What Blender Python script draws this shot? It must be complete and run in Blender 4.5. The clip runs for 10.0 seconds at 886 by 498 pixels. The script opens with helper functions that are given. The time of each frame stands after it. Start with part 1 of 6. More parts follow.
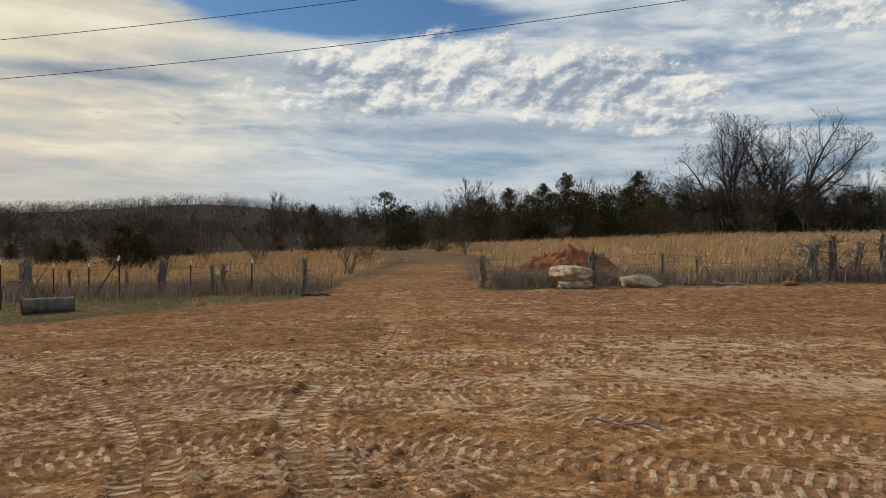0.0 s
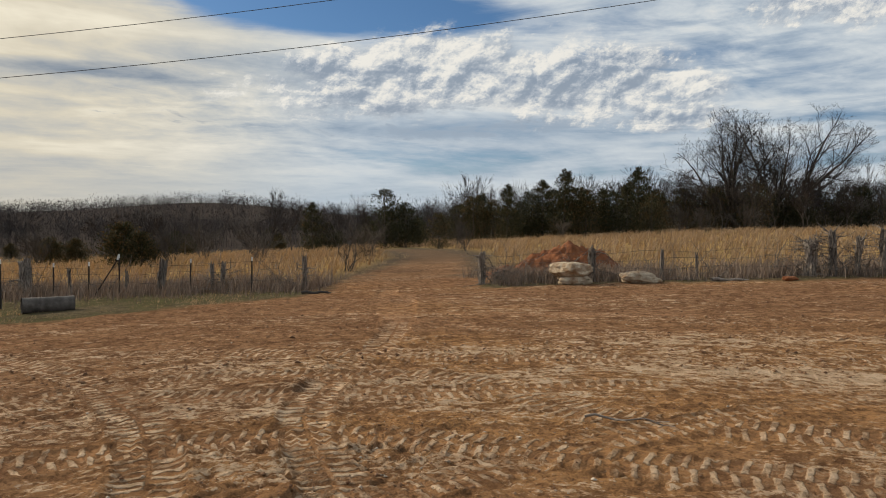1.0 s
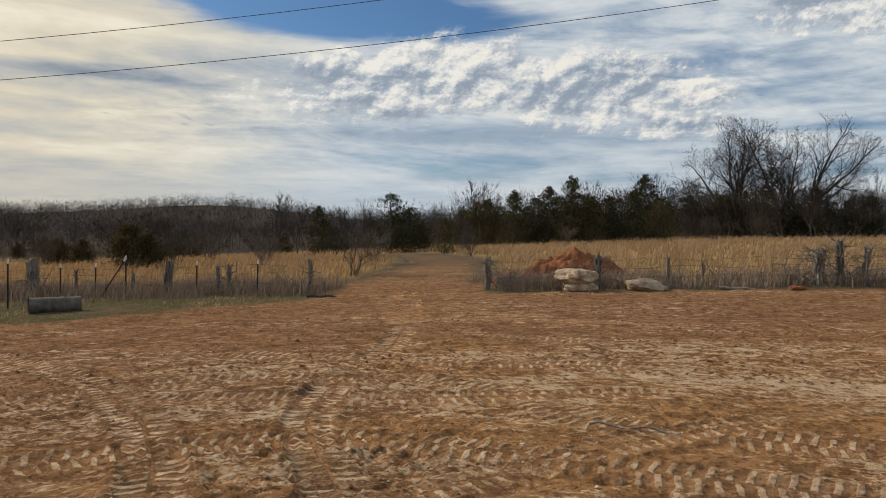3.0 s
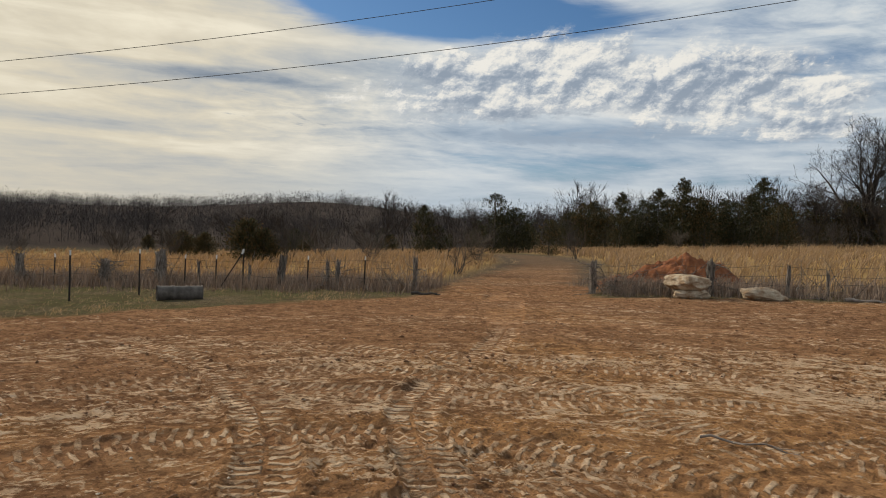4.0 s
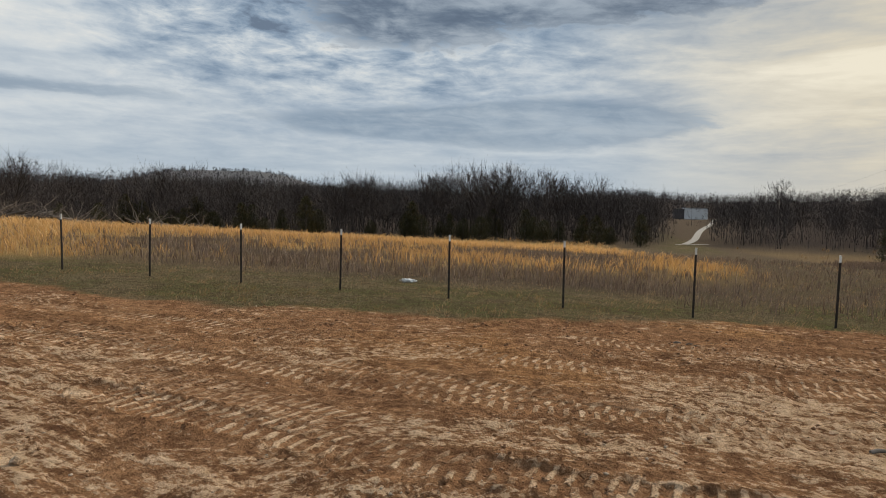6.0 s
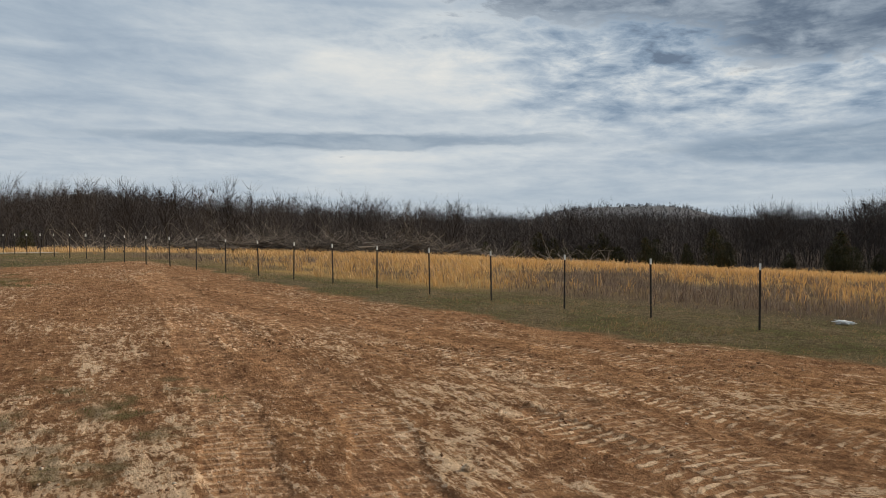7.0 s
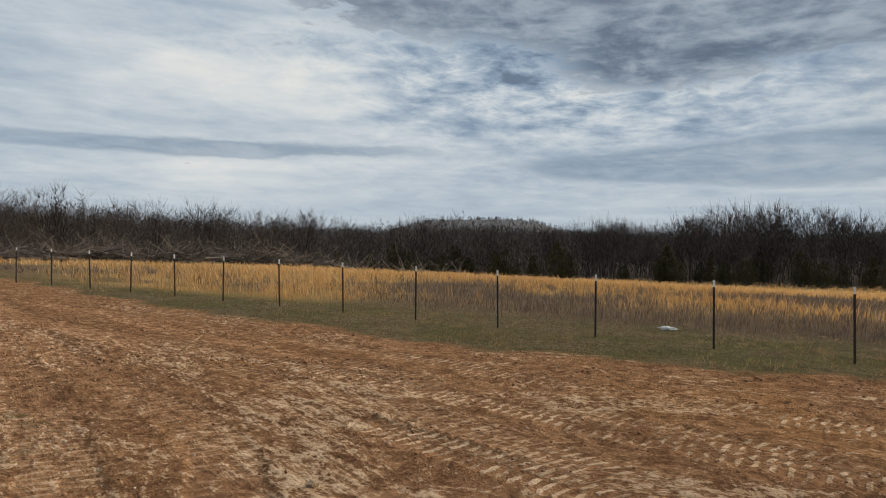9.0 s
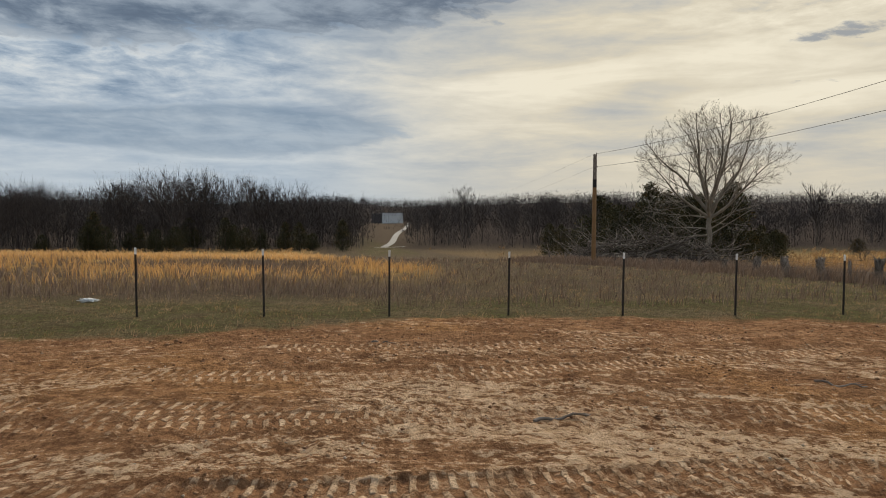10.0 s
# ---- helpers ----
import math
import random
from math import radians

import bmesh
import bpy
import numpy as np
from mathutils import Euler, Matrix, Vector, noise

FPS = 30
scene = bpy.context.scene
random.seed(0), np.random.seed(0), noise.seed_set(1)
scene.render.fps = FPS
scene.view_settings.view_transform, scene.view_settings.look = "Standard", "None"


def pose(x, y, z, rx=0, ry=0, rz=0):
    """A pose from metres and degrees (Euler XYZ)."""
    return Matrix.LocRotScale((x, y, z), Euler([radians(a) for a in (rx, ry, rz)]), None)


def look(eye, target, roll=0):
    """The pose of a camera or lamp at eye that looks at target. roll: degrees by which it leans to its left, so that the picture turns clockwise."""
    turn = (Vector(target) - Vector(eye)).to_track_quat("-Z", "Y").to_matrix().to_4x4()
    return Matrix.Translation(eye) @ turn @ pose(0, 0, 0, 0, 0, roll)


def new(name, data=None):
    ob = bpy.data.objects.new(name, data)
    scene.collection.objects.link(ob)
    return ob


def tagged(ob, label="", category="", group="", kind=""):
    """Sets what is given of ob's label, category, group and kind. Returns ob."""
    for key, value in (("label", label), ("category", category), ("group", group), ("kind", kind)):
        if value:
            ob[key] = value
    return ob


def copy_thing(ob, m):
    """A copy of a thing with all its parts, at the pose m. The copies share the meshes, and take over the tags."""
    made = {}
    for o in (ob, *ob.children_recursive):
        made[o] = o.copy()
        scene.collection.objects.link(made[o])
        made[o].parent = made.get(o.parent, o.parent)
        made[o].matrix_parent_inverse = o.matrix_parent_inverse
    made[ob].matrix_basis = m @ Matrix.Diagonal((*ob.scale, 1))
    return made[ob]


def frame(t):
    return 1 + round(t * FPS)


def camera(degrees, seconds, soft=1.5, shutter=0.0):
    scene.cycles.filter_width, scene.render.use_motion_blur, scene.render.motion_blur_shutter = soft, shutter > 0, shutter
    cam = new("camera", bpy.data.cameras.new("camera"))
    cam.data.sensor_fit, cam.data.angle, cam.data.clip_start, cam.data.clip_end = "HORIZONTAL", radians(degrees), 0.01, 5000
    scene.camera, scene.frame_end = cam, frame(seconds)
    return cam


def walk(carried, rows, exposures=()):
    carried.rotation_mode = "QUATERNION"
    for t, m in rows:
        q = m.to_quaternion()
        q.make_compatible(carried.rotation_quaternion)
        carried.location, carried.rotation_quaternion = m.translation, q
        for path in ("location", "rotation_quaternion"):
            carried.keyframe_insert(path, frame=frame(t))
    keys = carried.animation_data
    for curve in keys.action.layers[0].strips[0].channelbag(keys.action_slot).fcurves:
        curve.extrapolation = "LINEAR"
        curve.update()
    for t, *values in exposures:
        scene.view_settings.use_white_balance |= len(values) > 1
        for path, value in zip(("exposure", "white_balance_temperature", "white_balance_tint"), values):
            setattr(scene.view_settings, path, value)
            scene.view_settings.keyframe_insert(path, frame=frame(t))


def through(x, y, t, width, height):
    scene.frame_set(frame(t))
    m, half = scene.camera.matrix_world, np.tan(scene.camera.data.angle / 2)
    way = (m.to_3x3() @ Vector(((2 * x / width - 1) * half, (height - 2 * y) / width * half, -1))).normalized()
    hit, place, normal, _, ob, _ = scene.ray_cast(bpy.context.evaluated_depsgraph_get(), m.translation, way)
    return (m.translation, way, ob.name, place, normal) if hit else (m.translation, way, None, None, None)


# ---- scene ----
cam = camera(64.26, 10.0, soft=1.0)
EYE = 1.65
ROWS = [
    (0.0, -0.000, 0.238, 0.00, -1.69, -0.68),
    (1.0, 0.000, 0.238, -0.02, -1.93, -0.39),
    (2.0, 0.000, 0.238, -0.02, -2.00, -0.74),
    (3.5, -0.006, 0.238, 1.55, -1.33, -1.72),
    (4.0, -0.037, 0.235, 8.86, -1.76, -2.33),
    (4.5, -0.105, 0.213, 26.24, -2.89, -2.76),
    (4.8, -0.162, 0.174, 43.08, -3.64, -3.00),
    (5.2, -0.214, 0.104, 64.10, -4.22, -2.74),
    (6.3, -0.220, -0.089, 112.09, -3.54, -0.65),
    (6.5, -0.208, -0.115, 118.88, -3.03, -0.22),
    (7.0, -0.175, -0.161, 132.46, -1.49, 0.44),
    (7.5, -0.157, -0.179, 138.81, -0.37, 0.01),
    (8.0, -0.150, -0.184, 140.77, 0.37, -0.30),
    (8.5, -0.162, -0.174, 137.16, 0.37, -0.47),
    (9.0, -0.205, -0.121, 120.67, -0.61, -0.04),
    (9.5, -0.234, -0.041, 99.91, -1.91, -0.06),
    (9.8, -0.237, 0.020, 85.26, -2.73, -0.03),
    (10.0, -0.232, 0.054, 76.80, -3.21, -0.23),
]
walk(cam, [(t, pose(x, y, EYE, 90 + pitch, roll, yaw)) for t, x, y, yaw, pitch, roll in ROWS])

# ---- world, sun and sky ----
SUN_YAW, SUN_EL = 60.0, 27.0
SUN_DIR = Vector((-math.sin(radians(SUN_YAW)) * math.cos(radians(SUN_EL)), math.cos(radians(SUN_YAW)) * math.cos(radians(SUN_EL)), math.sin(radians(SUN_EL))))


class Nodes:
    """Short hands for building node trees."""

    def __init__(self, tree):
        self.tree = tree
        self.n, self.l = tree.nodes, tree.links

    def add(self, kind, inputs=None, **props):
        node = self.n.new(kind)
        for k, v in props.items():
            setattr(node, k, v)
        for k, v in (inputs or {}).items():
            self.put(node, k, v)
        return node

    def put(self, node, key, v):
        if isinstance(v, bpy.types.Node):
            v = v.outputs[0]
        if isinstance(v, bpy.types.NodeSocket):
            self.l.new(v, node.inputs[key])
        else:
            node.inputs[key].default_value = v

    def math(self, op, a, b=0.0, c=0.0, clamp=False):
        return self.add("ShaderNodeMath", {0: a, 1: b, 2: c}, operation=op, use_clamp=clamp).outputs[0]

    def vmath(self, op, a, b=(0, 0, 0)):
        node = self.add("ShaderNodeVectorMath", {0: a, 1: b}, operation=op)
        return node.outputs["Value"] if op in ("DOT_PRODUCT", "LENGTH", "DISTANCE") else node.outputs[0]

    def mix(self, fac, a, b, blend="MIX"):
        node = self.add("ShaderNodeMix", data_type="RGBA", blend_type=blend)
        for i, v in ((0, fac), (6, a), (7, b)):
            if isinstance(v, tuple) and len(v) == 3:
                v = (*v, 1.0)
            self.put(node, i, v)
        return node.outputs[2]

    def ramp(self, fac, stops, interp="LINEAR"):
        node = self.add("ShaderNodeValToRGB", {0: fac})
        cr = node.color_ramp
        cr.interpolation = interp
        while len(cr.elements) < len(stops):
            cr.elements.new(0.5)
        for e, (p, c) in zip(cr.elements, stops):
            e.position = p
            e.color = (*c, 1.0) if isinstance(c, tuple) else (c, c, c, 1.0)
        return node.outputs[0]

    def noise(self, vec, scale, detail=4.0, rough=0.55, dist=0.0):
        node = self.add("ShaderNodeTexNoise", {"Scale": scale, "Detail": detail, "Roughness": rough, "Distortion": dist})
        if vec is not None:
            self.put(node, "Vector", vec)
        return node.outputs[0]

    def step(self, v, lo, hi):
        return self.add("ShaderNodeMapRange", {0: v, 1: lo, 2: hi, 3: 0.0, 4: 1.0}, interpolation_type="SMOOTHSTEP").outputs[0]


def heading(yaw, el):
    a, e = radians(yaw), radians(el)
    return (-math.sin(a) * math.cos(e), math.cos(a) * math.cos(e), math.sin(e))


def make_sky():
    world = bpy.data.worlds.new("sky")
    scene.world = world
    world.use_nodes = True
    g = Nodes(world.node_tree)
    g.n.clear()
    out = g.add("ShaderNodeOutputWorld")
    way = g.add("ShaderNodeTexCoord").outputs["Generated"]
    way = g.vmath("NORMALIZE", way)
    sep = g.add("ShaderNodeSeparateXYZ", {0: way})
    up = g.math("MAXIMUM", sep.outputs[2], 0.0)
    nishita = g.add("ShaderNodeTexSky", sky_type="NISHITA", sun_disc=False, sun_elevation=radians(SUN_EL), sun_rotation=radians(-SUN_YAW), air_density=1.0, dust_density=0.6, ozone_density=1.6)
    blue = g.mix(1.0, nishita.outputs[0], (0.042, 0.060, 0.078), "MULTIPLY")
    # the cloud deck, in yaw and elevation
    yaw = g.math("ARCTAN2", g.math("MULTIPLY", sep.outputs[0], -1.0), sep.outputs[1])
    yaw = g.math("WRAP", yaw, 4.4, -1.883)
    el = g.math("ARCSINE", sep.outputs[2])

    def sheet(su, sv, off=0.0, slant=0.0):
        u = g.math("MULTIPLY", g.math("ADD", yaw, g.math("MULTIPLY", el, slant)), su)
        return g.add("ShaderNodeCombineXYZ", {0: u, 1: g.math("MULTIPLY", el, sv), 2: off}).outputs[0]

    def spot(at, height, wide, tall, slant=0.0):
        du = g.math("SUBTRACT", g.math("ADD", yaw, g.math("MULTIPLY", g.math("SUBTRACT", el, radians(height)), slant)), radians(at))
        dv = g.math("SUBTRACT", el, radians(height))
        du, dv = g.math("DIVIDE", du, radians(wide)), g.math("DIVIDE", dv, radians(tall))
        return g.math("EXPONENT", g.math("MULTIPLY", g.math("ADD", g.math("MULTIPLY", du, du), g.math("MULTIPLY", dv, dv)), -1.0))

    def total(*terms):
        acc = 0.0
        for k, v in terms:
            acc = g.math("ADD", acc, g.math("MULTIPLY", v, k))
        return acc

    # flat decks of cloud, spread on a plane overhead
    def deck(sx, sy, off, turn=0.0, detail=7.0, rough=0.58, dist=0.4):
        inv = g.math("DIVIDE", 1.0, g.math("ADD", up, 0.085))
        px, py = g.math("MULTIPLY", sep.outputs[0], inv), g.math("MULTIPLY", sep.outputs[1], inv)
        c, s = math.cos(radians(turn)), math.sin(radians(turn))
        a, b = total((c, px), (s, py)), total((-s, px), (c, py))
        co = g.add("ShaderNodeCombineXYZ", {0: g.math("MULTIPLY", a, sx), 1: g.math("MULTIPLY", b, sy), 2: off}).outputs[0]
        return g.math("SUBTRACT", g.noise(co, 1.0, detail, rough, dist), 0.5)

    broad = deck(0.42, 0.42, 1.0)
    streak = g.math("SUBTRACT", g.noise(sheet(3.6, 26.0, 4.0, -0.35), 1.0, 6.0, 0.55, 0.6), 0.5)
    mottle = deck(2.6, 3.4, 9.0, 20.0, 8.0, 0.62, 0.5)
    ripple = g.math("SUBTRACT", g.noise(sheet(17.0, 52.0, 2.0, -0.7), 1.0, 8.0, 0.62, 0.4), 0.5)
    near = g.step(g.vmath("DOT_PRODUCT", way, heading(49, 16)), 0.72, 0.97)
    # how far the deck is broken into small cells
    broken = total((0.20, 1.0), (1.0, spot(104, 12.0, 15, 4.5)), (0.8, spot(119, 13.5, 9, 4.5)), (0.7, spot(50, 14.8, 9, 2.2)), (0.5, spot(17, 9.0, 12, 3.0)), (0.4, spot(134, 15.0, 7, 1.6)), (0.5, spot(-22, 14.0, 12, 5.0)))
    calm = g.math("SUBTRACT", 1.0, g.math("MULTIPLY", g.step(yaw, 1.9, 2.3), 0.5))
    tone = total((0.62, 1.0), (0.75, broad), (0.95, g.math("MULTIPLY", streak, calm)), (1.3, g.math("MULTIPLY", mottle, broken)), (1.2, g.math("MULTIPLY", ripple, broken)), (0.30, spot(53, 11, 17, 6)), (0.26, spot(137, 12.5, 11, 4.0)), (0.26, spot(72, 9.0, 9, 3.0)), (0.22, spot(28, 14.2, 9, 1.6)),
                 (-0.10, spot(140, 9.0, 24, 2.0)), (-0.16, spot(102, 10.5, 9, 4)), (-0.34, spot(62.5, 8.4, 4.5, 2.0, 1.6)), (-0.16, spot(40, 6.6, 12, 0.7)), (-0.14, spot(55, 4.6, 9, 0.6)), (-0.34, spot(28, 10.9, 9, 0.55)), (-0.20, spot(10, 7.6, 9, 0.9)), (-0.14, spot(-10, 7.6, 12, 1.0)), (0.22, spot(23, 5.6, 9, 0.8)),
                 (-0.20, spot(90, 15.5, 20, 3.0)), (-0.22, spot(116, 14.0, 10, 4.0)), (-0.10, spot(160, 15, 14, 6)))
    cool = g.ramp(tone, [(0.0, (0.150, 0.200, 0.275)), (0.26, (0.245, 0.325, 0.425)), (0.50, (0.40, 0.475, 0.555)), (0.72, (0.585, 0.635, 0.67)), (1.0, (0.80, 0.79, 0.745))])
    warm = g.ramp(tone, [(0.0, (0.13, 0.155, 0.195)), (0.26, (0.275, 0.315, 0.365)), (0.50, (0.49, 0.49, 0.465)), (0.76, (0.70, 0.635, 0.50)), (1.0, (0.86, 0.79, 0.63))])
    veil = g.step(total((0.66, 1.0), (0.9, broad), (0.7, streak), (0.30, mottle), (-0.95, spot(11, 17.4, 14, 2.8, -1.0)), (-0.22, spot(-13, 13.0, 8, 3.0)), (-0.20, spot(-26, 9.5, 9, 3.2)), (-0.06, spot(6, 5.0, 13, 1.3)), (0.3, near), (0.3, g.step(yaw, 1.0, 1.5))), 0.26, 0.66)
    sky = g.mix(veil, blue, g.mix(near, cool, warm))
    # blue-grey slab low in the west and the dark bank above it
    slab = g.step(total((1.0, spot(91, 6.2, 11, 2.1, 0.9)), (0.7, g.math("MULTIPLY", spot(107, 5.8, 10, 1.3), 1.0)), (0.7, spot(142, 7.2, 22, 0.8)), (0.8, streak), (0.6, broad), (0.6, ripple)), 0.30, 0.52)
    sky = g.mix(g.math("MULTIPLY", slab, 0.72), sky, g.mix(g.step(g.math("ADD", streak, ripple), -0.25, 0.25), (0.205, 0.280, 0.370), (0.315, 0.395, 0.480)))
    bank = g.step(total((1.2, spot(90, 17.0, 21, 3.8)), (0.9, spot(121, 19.8, 15, 3.8)), (0.55, spot(105, 13.2, 7, 1.8)), (0.9, broad), (0.8, mottle), (0.9, ripple), (0.6, streak)), 0.40, 0.58)
    sky = g.mix(g.math("MULTIPLY", bank, 0.78), sky, g.mix(g.step(g.math("ADD", g.math("ADD", streak, ripple), mottle), -0.30, 0.34), (0.105, 0.140, 0.195), (0.315, 0.375, 0.445)))
    # small grey flocks against the light
    flock = g.step(total((0.62, spot(47.5, 12.2, 4.5, 1.2, 1.6)), (0.75, spot(43, 16.6, 8, 1.2)), (0.5, spot(26, 9.7, 3.5, 0.5)), (0.5, spot(134, 15.2, 7, 1.4)), (0.42, spot(51, 9.2, 5, 0.6)), (0.5, spot(20, 8.1, 7, 0.9)), (0.62, spot(3, 7.2, 9, 0.8)), (0.62, spot(-10, 8.2, 11, 0.9)), (0.5, spot(-28, 14.6, 7, 1.2)), (1.3, ripple), (0.9, mottle)), 0.44, 0.68)
    sky = g.mix(g.math("MULTIPLY", flock, 0.78), sky, g.mix(near, (0.32, 0.39, 0.475), (0.24, 0.275, 0.325)))
    # thin bright and grey wisps drawn out along the wind
    thread = deck(0.9, 5.5, 14.0, 24.0, 8.0, 0.66, 0.7)
    sky = g.mix(g.math("MULTIPLY", g.step(thread, 0.10, 0.26), g.math("MULTIPLY", g.step(yaw, 1.5, 1.1), 0.40)), sky, g.mix(near, (0.70, 0.73, 0.75), (0.88, 0.80, 0.62)))
    # the heaped clouds to the north: lit from above and to the west
    def heaps(dv, du):
        u = g.math("ADD", yaw, du)
        v = g.math("ADD", el, dv)
        co = g.add("ShaderNodeCombineXYZ", {0: g.math("MULTIPLY", u, 20.0), 1: g.math("MULTIPLY", g.math("ADD", v, g.math("MULTIPLY", u, 0.25)), 29.0), 2: 3.0}).outputs[0]
        warp = g.add("ShaderNodeTexNoise", {"Vector": co, "Scale": 1.1, "Detail": 6.0, "Roughness": 0.65}).outputs[1]
        co = g.vmath("ADD", co, g.add("ShaderNodeVectorMath", {0: warp, 3: 1.1}, operation="SCALE").outputs[0])
        vor = g.add("ShaderNodeTexVoronoi", {"Vector": co, "Scale": 0.72, "Detail": 4.0, "Roughness": 0.6, "Lacunarity": 2.3, "Smoothness": 0.55}, feature="SMOOTH_F1", normalize=True)
        return g.math("SUBTRACT", 1.0, vor.outputs["Distance"])

    h0, h1 = heaps(0.0, 0.0), heaps(0.010, 0.007)
    place = g.math("MAXIMUM", g.math("MAXIMUM", spot(2, 12.0, 15, 3.6, 1.5), g.math("MULTIPLY", spot(-12, 11.0, 10, 3.6), 0.95)), g.math("MAXIMUM", g.math("MULTIPLY", spot(-30, 16.5, 9, 3.0), 0.9), g.math("MULTIPLY", spot(-17, 8.2, 6, 1.5), 0.8)))
    lump = g.step(total((1.0, h0), (0.62, place), (0.6, broad), (0.5, mottle)), 0.98, 1.16)
    lump = g.math("MULTIPLY", lump, g.step(place, 0.18, 0.42))
    lit = g.step(total((3.4, g.math("SUBTRACT", h0, h1)), (0.34, 1.0), (1.2, streak), (1.1, mottle), (0.35, g.math("SUBTRACT", h0, 0.6)), (-0.30, spot(-2, 9.0, 12, 1.1)), (-0.25, spot(-25, 17.5, 9, 2.0))), -0.05, 0.80)
    heapcol = g.ramp(lit, [(0.0, (0.27, 0.325, 0.40)), (0.35, (0.43, 0.475, 0.53)), (0.68, (0.63, 0.645, 0.645)), (1.0, (0.86, 0.83, 0.76))])
    sky = g.mix(g.math("MULTIPLY", lump, 0.94), sky, heapcol)
    # pale band near the horizon
    haze = g.math("MULTIPLY", g.step(g.math("SUBTRACT", 0.105, up), 0.0, 0.11), 0.80)
    sky = g.mix(haze, sky, g.mix(near, (0.46, 0.53, 0.59), (0.62, 0.57, 0.47)))
    low = g.step(sep.outputs[2], -0.03, 0.0)
    sky = g.mix(low, (0.12, 0.10, 0.08), sky)
    bg = g.add("ShaderNodeBackground", {0: sky, 1: 1.0})
    g.l.new(bg.outputs[0], out.inputs[0])


make_sky()
sun = new("sun", bpy.data.lights.new("sun", "SUN"))
sun.data.energy, sun.data.angle, sun.data.color = 3.8, radians(4), (1.0, 0.88, 0.70)
sun.matrix_world = look(SUN_DIR * 50, (0, 0, 0))
scene.view_settings.exposure = 0.0

# ---- lay of the land ----
LAND = [(0, 1, -0.925), (0, 2, 1.165), (0, 3, 0.823), (0, 4, -1.473), (1, 0, 1.753), (1, 1, 3.717), (1, 2, 0.844), (1, 3, -0.674), (2, 0, -1.288), (2, 1, 0.795), (2, 2, 0.285), (3, 0, 1.774), (3, 1, -4.0), (4, 0, 0.131)]


def sstep(v, lo, hi):
    k = np.clip((v - lo) / (hi - lo), 0, 1)
    return k * k * (3 - 2 * k)


def bump1(a, centre, half):
    d = (a - centre + 180) % 360 - 180
    return np.exp(-(d / half) ** 2)


def land(x, y):
    """Height of the bare lie of the land."""
    x, y = np.asarray(x, float), np.asarray(y, float)
    r = np.hypot(x, y)
    yaw = np.degrees(np.arctan2(-x, y))
    k = np.minimum(1, 150 / np.maximum(r, 1e-6))
    u, v = np.tanh(x * k / 80), np.tanh(y * k / 80)
    z = sum(c * u**i * v**j for i, j, c in LAND)
    # the valley floor turns up into wooded ridges
    ridge = 11 + 3 * np.sin(np.radians(yaw * 2.3 + 40)) + 2 * np.sin(np.radians(yaw * 7.0)) - 6 * bump1(yaw, 2, 9)
    z = z - 0.75 * sstep(r, 35, 110) - 0.6 * sstep(r, 25, 100) * bump1(yaw, 95, 35)
    z = z + sstep(r, 170, 560) * ridge * (1 - 0.75 * bump1(yaw, 81, 6) * (1 - sstep(r, 340, 560)))
    z = z + 5.0 * bump1(yaw, 19, 7) * sstep(r, 250, 480)
    z = z + 9.0 * bump1(yaw, 152, 19) * sstep(r, 125, 330)
    z = z + 40 * np.exp(-(((yaw - 118 + 180) % 360 - 180) / 7.0) ** 4) * sstep(r, 900, 1500) + 5 * bump1(yaw, 106, 12) * sstep(r, 900, 1500)
    z = z + 26 * bump1(yaw, 159, 5.5) * sstep(r, 560, 900) + 9 * bump1(yaw, 86, 4.0) * sstep(r, 560, 800)
    return z


def hash2(i, j, seed):
    h = np.sin(i * 127.1 + j * 311.7 + seed * 74.7) * 43758.5453
    return h - np.floor(h)


def vnoise(x, y, seed=0):
    i, j = np.floor(x), np.floor(y)
    fx, fy = x - i, y - j
    fx, fy = fx * fx * (3 - 2 * fx), fy * fy * (3 - 2 * fy)
    a, b, c, d = hash2(i, j, seed), hash2(i + 1, j, seed), hash2(i, j + 1, seed), hash2(i + 1, j + 1, seed)
    return a + (b - a) * fx + (c - a) * fy + (a - b - c + d) * fx * fy


def fbm(x, y, octaves=4, seed=0, gain=0.5):
    s, amp, tot = 0, 1.0, 0
    for o in range(octaves):
        s = s + amp * vnoise(x * 2**o + o * 17.3, y * 2**o - o * 9.1, seed + o)
        tot += amp
        amp *= gain
    return s / tot


# outline of the graded lot
LOT = [(-12.6, 6), (-12.0, 10), (-10.0, 12.6), (-7.6, 15.2), (-6.0, 17.0), (-3.6, 19.4), (-3.4, 24), (1.6, 24), (1.4, 20.2), (6, 20.4), (16, 20.4), (40, 20), (40, -30), (-4, -27), (-9, -31), (-15.5, -34), (-14.6, -26), (-12.2, -17), (-11.2, -10), (-10.9, -5), (-11.6, -1), (-12.9, 2.5)]


def inside(x, y, poly):
    """Signed distance to an outline, positive inside."""
    dist, flag = np.full(x.shape, 1e9), np.zeros(x.shape, bool)
    for (ax, ay), (bx, by) in zip(poly, poly[1:] + poly[:1]):
        ex, ey = bx - ax, by - ay
        k = np.clip(((x - ax) * ex + (y - ay) * ey) / (ex * ex + ey * ey), 0, 1)
        dist = np.minimum(dist, np.hypot(x - ax - k * ex, y - ay - k * ey))
        cross = (ay > y) != (by > y)
        flag ^= cross & (x < (bx - ax) * (y - ay) / (by - ay + 1e-12) + ax)
    return np.where(flag, dist, -dist)


